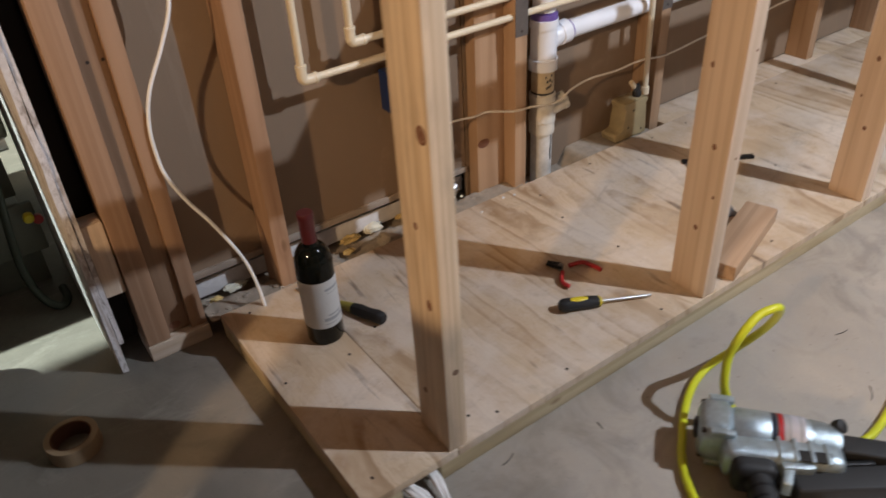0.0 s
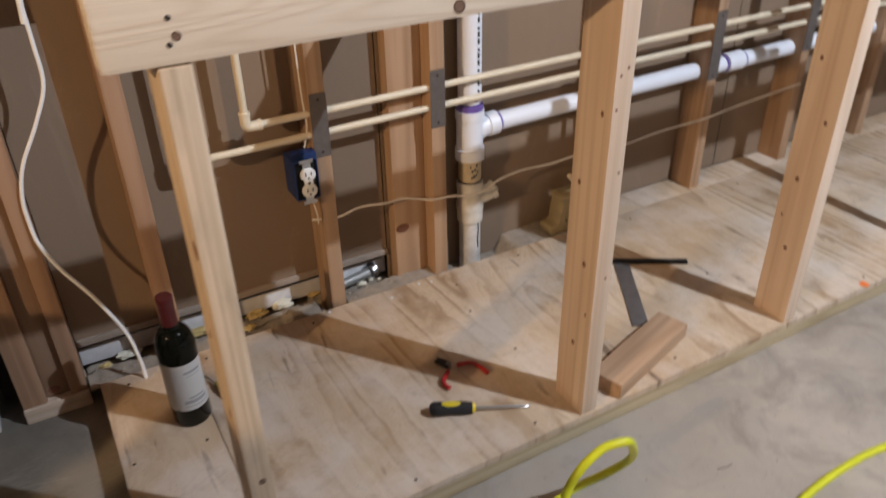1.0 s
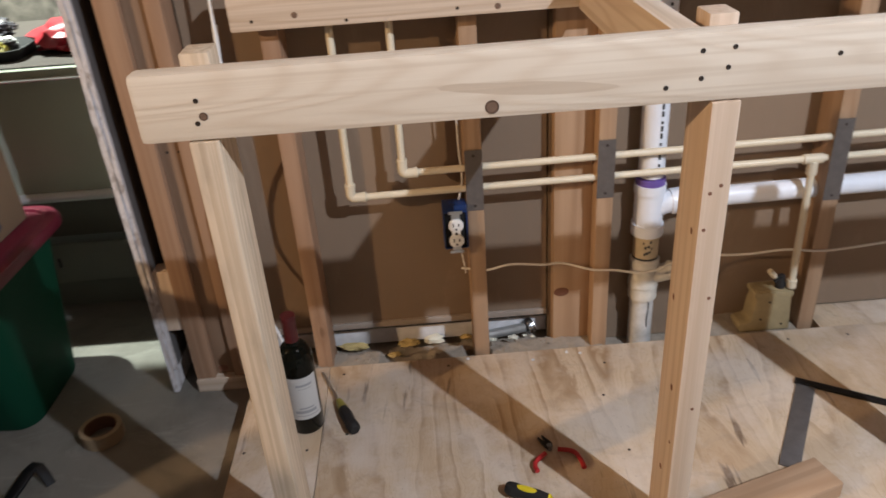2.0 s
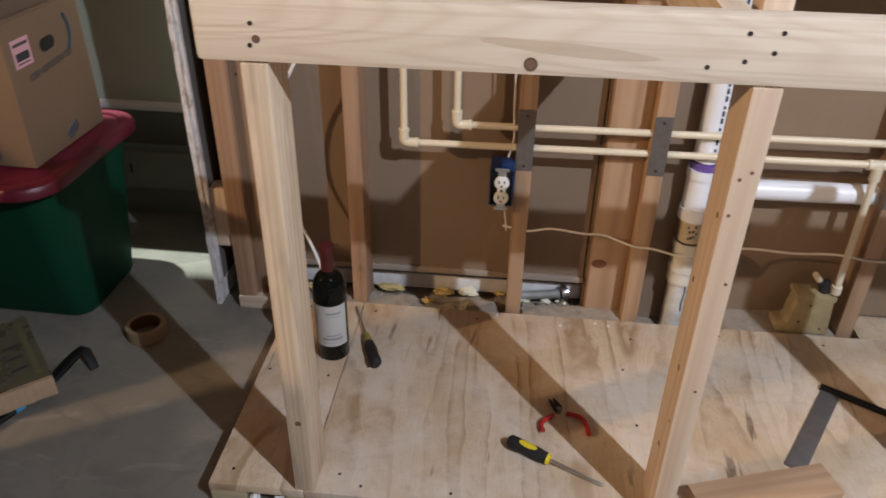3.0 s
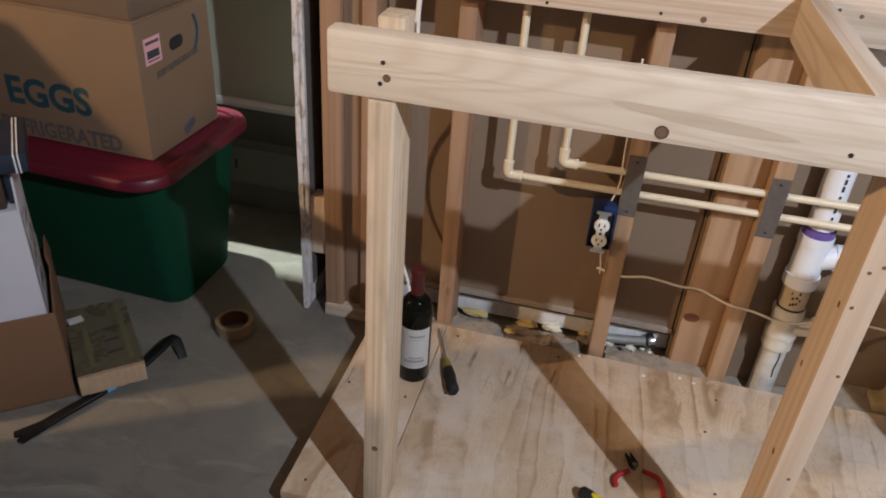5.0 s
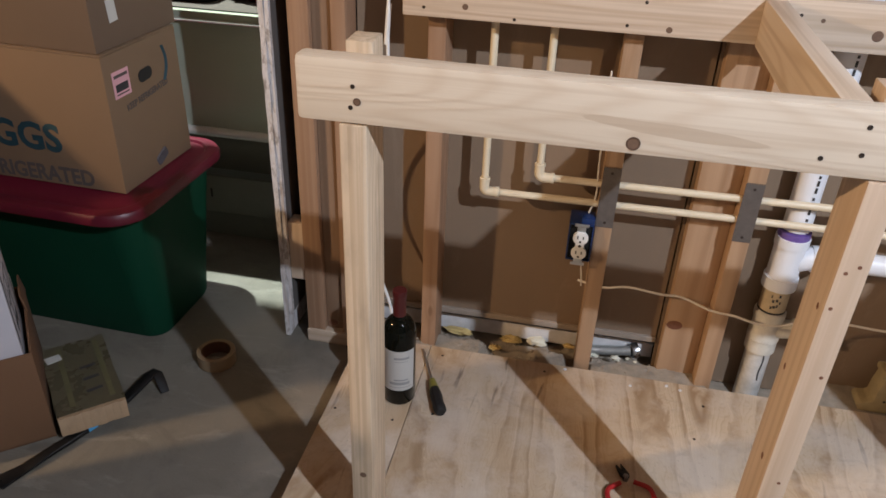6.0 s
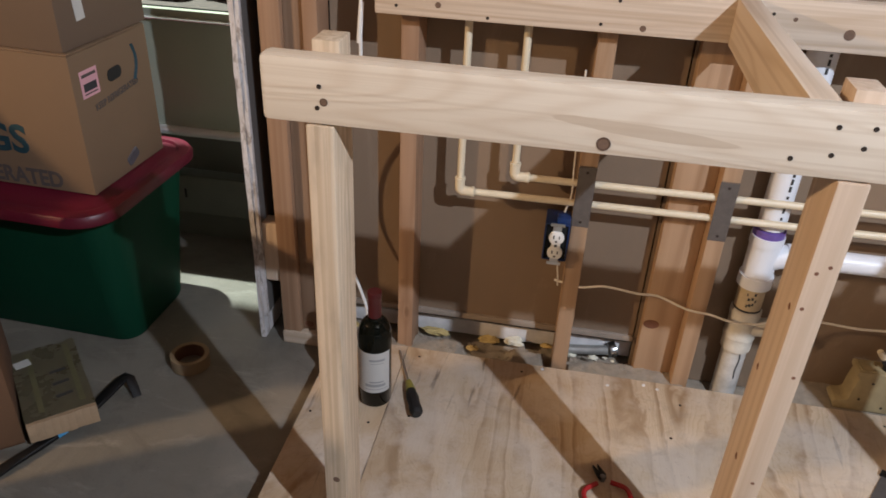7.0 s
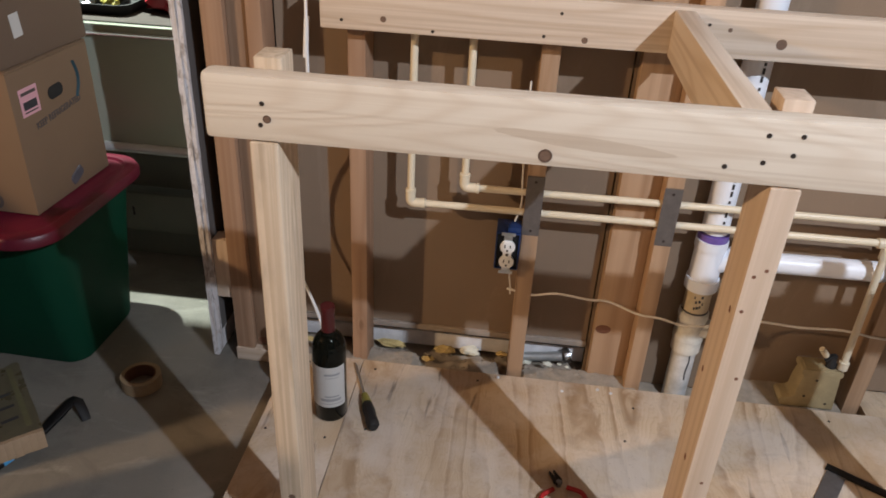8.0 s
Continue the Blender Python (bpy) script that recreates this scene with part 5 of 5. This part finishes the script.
def box_stack():
    m = pose(0.382, 1.478, 0, 0, 0, 40)
    o = thing("open_carton", "open brown cardboard box holding a white file box", "cardboard box", "moving boxes")
    W, D, H = 0.40, 0.29, 0.238
    part("base", moved(box((W, D, 0.006), 0.001), pose(-W / 2, D / 2, 0.004)), CARD2, o, "", m)
    for nm, sz, at in (("front_panel", (W, 0.005, H), (-W / 2, 0.0025, H / 2)), ("back_panel", (W, 0.005, H), (-W / 2, D - 0.0025, H / 2)), ("side_panel", (0.005, D - 0.011, H), (-0.0025, D / 2, H / 2)), ("side_panel", (0.005, D - 0.011, H), (-W + 0.0025, D / 2, H / 2))):
        part(nm, moved(box(sz, 0.0015), pose(at[0], at[1], at[2] + 0.001)), CARD2, o, "", m)
    part("flap", moved(box((0.004, 0.10, 0.045), 0.001), pose(-0.002, D - 0.06, H + 0.016, 0, -8, 0)), CARD2, o, "raised flap", m)
    f = thing("file_box", "white cardboard file box packed with books, standing in the brown box", "file box")
    x0, x1, y0, y1, z0, z1 = -0.375, -0.016, 0.010, 0.205, 0.010, 0.492
    part("body", moved(box((x1 - x0, y1 - y0, z1 - z0), 0.003), pose((x0 + x1) / 2, (y0 + y1) / 2, (z0 + z1) / 2)), BOXWHITE, f, "", m)
    s = m @ pose(x1 + 0.0005, 0, 0, 90, 0, 90)
    for x, y, w, h in ((0.105, 0.425, 0.075, 0.008), (0.105, 0.33, 0.10, 0.002), (0.105, 0.385, 0.10, 0.002), (0.055, 0.357, 0.002, 0.057), (0.155, 0.357, 0.002, 0.057), (0.105, 0.357, 0.002, 0.055), (0.02, 0.37, 0.002, 0.23), (0.105, 0.275, 0.07, 0.006), (0.105, 0.262, 0.07, 0.006), (0.030, 0.33, 0.0015, 0.31), (0.085, 0.30, 0.0015, 0.11), (0.13, 0.30, 0.0015, 0.11), (0.075, 0.455, 0.035, 0.003)):
        part("print_bar", moved(box((w, h, 0.0006), 0), pose(x, y, 0)), INK, f, "", s)
    for k, (x, t, mt) in enumerate(((-0.33, 0.03, NAVY), (-0.295, 0.024, PAGES), (-0.262, 0.028, MAROON), (-0.026, 0.013, NAVY))):
        bk = thing("book", "thin hardback book standing in the file box", "book", "books in the file box")
        part("cover", moved(box((t, 0.15, 0.07), 0.002), pose(x, 0.115, 0.525)), mt, bk, "", m)
    dk = thing("book", "dark brown book with gilt marks lying on the file box", "book", "books on the file box")
    part("cover", moved(box((0.21, 0.14, 0.077), 0.004), pose(-0.14, 0.085, 0.532)), MAROON, dk, "", m)
    part("raised_side", moved(prism([(0.012, 0.4925), (0.205, 0.4925), (0.205, 0.568), (0.055, 0.568)], 0.004), pose(x1 - 0.002, 0, 0, 90, 0, 90)), BOXWHITE, f, "raised side of the file box", m)
    for k in range(5):
        part("gilt_bar", moved(box((0.004, 0.0006, 0.03), 0), pose(-0.10 + 0.009 * k, 0.0147, 0.526)), GOLD, dk, "", m)
    al = thing("photo_album", "navy photo album with silver spine bands on the books", "album", "books on the file box")
    part("cover", moved(box((0.36, 0.19, 0.040), 0.005), pose(-0.16, 0.10, 0.592)), NAVY, al, "", m)
    for x in (-0.055, -0.048, -0.002, 0.005):
        part("band", moved(box((0.003, 0.191, 0.0405), 0.001), pose(x, 0.0995, 0.592)), SILVER, al, "silver band", m)
    rd = thing("book", "red book lying on the navy album", "book", "books on the file box")
    part("cover", moved(box((0.26, 0.15, 0.020), 0.003), pose(-0.19, 0.11, 0.6225)), RED, rd, "", m)
    for k, (y, mt, h) in enumerate(((0.222, NAVY, 0.33), (0.238, BLUETAG, 0.30), (0.254, MAROON, 0.34), (0.270, PAGES, 0.29))):
        bk = thing("book", "book wedged upright in the open carton", "book", "books in the carton")
        part("cover", moved(box((0.18, 0.013, h - 0.01), 0.002), pose(-0.11, y, 0.008 + (h - 0.01) / 2)), mt, bk, "", m)


box_stack()


def shim_bundle():
    o = thing("shim_bundle", "printed bundle of wooden shims in plastic wrap on the floor", "wood bundle")
    m = Matrix.Translation((0.358, 1.625, 0.036)) @ pose(0, 0, 0, 0, 0, 43) @ pose(0, 0, 0, -4, 0, 0)
    film = box((0.145, 0.30, 0.048), 0)
    bmesh.ops.subdivide_edges(film, edges=film.edges[:], cuts=22, use_grid_fill=True)
    for v in film.verts:
        q = v.co.copy()
        fold = noise.noise(Vector((q.x * 60, q.y * 14, q.z * 30))) + 0.5 * noise.noise(Vector((q.x * 150, q.y * 60, 3)))
        v.co.x += 0.0016 * fold + 0.010 * max(0, q.y) * (1 if q.x > 0 else -1)
        v.co.z += 0.0013 * fold if q.z > 0 else 0
        v.co.y += 0.012 * max(0, q.y / 0.15) ** 6 * noise.noise(Vector((q.x * 40, 0, q.z * 40 + 5)))
    b = part("wrap", film, SHIM, o, "shiny printed plastic wrap", m, 60)
    for k in range(9):
        part("shim_end", moved(box((0.01585, 0.016, 0.046 + 0.001 * (k % 2)), 0.0003), pose(-0.0635 + 0.0159 * k, -0.152 - 0.001 * (k % 3), 0)), SHIMWOOD, o, "pale wooden shim end" if k == 0 else "", m)
    for k in range(3):
        part("print_bar", moved(box((0.036, 0.010, 0.0006), 0), pose(0.018, -0.085 + 0.052 * k, 0.0262, 0, 0, 6)), INK, b, "", m)
    for x in (-0.035, 0.05):
        part("stripe", moved(box((0.012, 0.26, 0.0006), 0), pose(x, 0.0, 0.0262)), WRAPSTRIPE, b, "", m)
    part("torn_label", moved(box((0.035, 0.03, 0.0007), 0), pose(-0.05, 0.09, 0.0266, 0, 0, 10)), LABEL, b, "torn white label", m)


shim_bundle()
def strap(rows, bevel=0.0012):
    """A flat forged bar through rows of place, half width and half thickness."""
    pts = [Vector(r[0]) for r in rows]
    bm = bmesh.new()
    rings = []
    for k, (q, w, h) in enumerate(zip(pts, [r[1] for r in rows], [r[2] for r in rows])):
        ahead = (pts[min(k + 1, len(pts) - 1)] - pts[max(k - 1, 0)]).normalized()
        flat = Vector((ahead.x, ahead.y, 0)).normalized()
        side = Vector((flat.y, -flat.x, 0))
        up = side.cross(ahead).normalized()
        rings.append([bm.verts.new(q + side * (a * w) + up * (b * h)) for a, b in ((1, 0.6), (0.8, 1), (-0.8, 1), (-1, 0.6), (-1, -0.6), (-0.8, -1), (0.8, -1), (1, -0.6))])
    for a, b in zip(rings, rings[1:]):
        for k in range(8):
            l = (k + 1) % 8
            bm.faces.new((a[k], a[l], b[l], b[k]))
    bm.faces.new(rings[0]), bm.faces.new(rings[-1])
    return bm


bar = thing("pry_bar", "black steel pry bar with a curved claw on the floor", "pry bar")
part("shaft", strap([((0.372, 1.360, 0.004), 0.014, 0.002), ((0.386, 1.384, 0.007), 0.014, 0.004), ((0.400, 1.412, 0.010), 0.0125, 0.005), ((0.425, 1.465, 0.011), 0.0115, 0.0055), ((0.455, 1.54, 0.011), 0.0115, 0.0055), ((0.475, 1.61, 0.014), 0.012, 0.0055), ((0.486, 1.650, 0.022), 0.0135, 0.005), ((0.497, 1.682, 0.031), 0.0135, 0.0042), ((0.504, 1.697, 0.035), 0.013, 0.0038), ((0.514, 1.695, 0.031), 0.012, 0.0034), ((0.530, 1.682, 0.018), 0.011, 0.0026), ((0.545, 1.667, 0.003), 0.010, 0.0011)]), IRON, bar)
claw = prism([(-0.006, -0.013), (0.055, -0.022), (0.060, -0.008), (0.046, 0.0), (0.060, 0.008), (0.055, 0.022), (-0.006, 0.013)], 0.006, 0.001)
part("claw", claw, IRON, bar, "flared flat claw", Matrix.Translation((0.379, 1.372, 0.0052)) @ pose(0, 0, 0, 0, 0, math.degrees(math.atan2(-0.06, -0.032))))
part("sticker", strap([((0.4405, 1.504, 0.0115), 0.0122, 0.0058), ((0.449, 1.525, 0.0115), 0.0122, 0.0058)]), BLUETAG, bar, "blue sticker")


def appliance():
    o = thing("chest_freezer", "old pale green enamel chest appliance with chrome trim", "appliance")
    x0, x1, y0, y1 = -0.75, 0.735, 2.38, 3.0
    part("body_panel", moved(box((x1 - x0, y1 - y0, 0.33), 0.012, 3), pose((x0 + x1) / 2, (y0 + y1) / 2, 0.562)), ENAMEL, o)
    part("top_rim", moved(box((x1 - x0 + 0.01, y1 - y0 + 0.03, 0.028), 0.010, 3), pose((x0 + x1) / 2, (y0 + y1) / 2, 0.74)), ENAMEL, o, "rounded top rim")
    part("rim_trim", tube([(x0, y0 - 0.015, 0.725), (x1, y0 - 0.015, 0.725)], 0.005, 8, 1), CHROME, o, "chrome rim line")
    part("chrome_trim", tube([(x0 + 0.01, y0 - 0.006, 0.393), (x1 - 0.01, y0 - 0.006, 0.391)], 0.015, 14, 1), CHROME, o, "rounded chrome trim strip")
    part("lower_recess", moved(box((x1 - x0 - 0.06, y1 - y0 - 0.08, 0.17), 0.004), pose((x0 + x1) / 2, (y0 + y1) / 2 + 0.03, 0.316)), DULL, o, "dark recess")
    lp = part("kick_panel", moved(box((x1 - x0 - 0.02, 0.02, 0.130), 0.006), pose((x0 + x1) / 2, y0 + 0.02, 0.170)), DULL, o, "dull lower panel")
    for x in (0.26, 0.335, 0.02):
        part("slot", moved(box((0.006, 0.003, 0.03), 0.001), pose(x, y0 + 0.009, 0.175)), DARK, lp)
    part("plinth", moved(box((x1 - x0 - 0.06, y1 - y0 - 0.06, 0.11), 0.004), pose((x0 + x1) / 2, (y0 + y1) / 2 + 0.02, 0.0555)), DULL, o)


appliance()
green_hose = thing("garden_hose", "limp grey-green hose hanging down beside the chest appliance", "hose")
part("hose", tube([(0.692, 2.350, 0.62), (0.686, 2.338, 0.50), (0.678, 2.320, 0.385), (0.664, 2.305, 0.270), (0.652, 2.298, 0.150), (0.656, 2.295, 0.075), (0.672, 2.285, 0.030), (0.695, 2.275, 0.013), (0.715, 2.30, 0.013), (0.715, 2.35, 0.013)], 0.0095, 14, 6), HOSEGREEN, green_hose)
coupling = thing("hose_coupling", "small yellow and red hose coupling on the appliance side", "coupling")
part("yellow_body", moved(lathe([(0.0, 0.0), (0.010, 0.0), (0.012, 0.004), (0.012, 0.018), (0.009, 0.022), (0.0, 0.022)], 16), pose(0.706, 2.366, 0.215, 90, 0, 0)), YGRIP, coupling)
part("red_ring", moved(lathe([(0.0, 0.0), (0.009, 0.0), (0.011, 0.003), (0.011, 0.016), (0.0, 0.018)], 16), pose(0.724, 2.366, 0.205, 90, 0, 0)), RED, coupling, "red ring")
mat = thing("rubber_mat", "dark dusty rubber mat covering the appliance top", "mat")
part("sheet", loft([(rounded(1.45, 0.60, 0.03), 0.7545), (rounded(1.46, 0.61, 0.03), 0.757), (rounded(1.45, 0.60, 0.03), 0.760)]), DARKPAPER, mat, "", pose(0.0, 2.677, 0))
bag = thing("red_bag", "crumpled red bag lying on the chest appliance", "bag")
part("bag", lump(0.09, 41, 0.55, 0.45), REDBAG, bag, "", pose(0.50, 2.54, 0.795))


def crumpled_bag(x, y, r, seed, material, label):
    """A thin plastic bag pressed into folds."""
    o = thing("plastic_bag", label, "bag", "bags on the appliance")
    bm = bmesh.new()
    bmesh.ops.create_icosphere(bm, subdivisions=4, radius=r)
    for v in bm.verts:
        q = v.co.normalized()
        fold = abs(noise.noise(q * 3.1 + Vector((seed, 0, 0)))) + 0.5 * abs(noise.noise(q * 7.3 + Vector((0, seed, 0))))
        v.co *= 0.72 + 0.6 * fold
        v.co.z *= 0.5
    low = min(v.co.z for v in bm.verts)
    part("film", bm, material, o, "", pose(x, y, 0.7605 - low, 0, 0, seed * 50), 20)


crumpled_bag(0.07, 2.60, 0.085, 2, BOXWHITE, "crumpled white plastic bag among the clutter")
crumpled_bag(0.22, 2.66, 0.070, 5, FILM, "crumpled dark plastic bag among the clutter")
crumpled_bag(-0.06, 2.55, 0.060, 7, BOXWHITE, "small crumpled white plastic bag")
tray = thing("clutter_tray", "dark tray of shiny odds and ends on the chest appliance", "tray")
part("tray_body", loft([(rounded(0.30, 0.15, 0.03), 0.7605), (rounded(0.33, 0.18, 0.035), 0.79), (rounded(0.32, 0.17, 0.035), 0.79), (rounded(0.29, 0.14, 0.03), 0.769)]), BLACK, tray, "", pose(0.24, 2.50, 0))
for k in range(14):
    part("odd_piece", lump(0.022, 60 + k, 0.7, 0.8), (BLACK, BRIGHT, BLACK, IRON, WHITE, OLIVE, BLACK)[k % 7], tray, "", pose(0.125 + 0.0175 * k, 2.46 + 0.026 * (k % 4), 0.789, 0, 0, 40 * k))
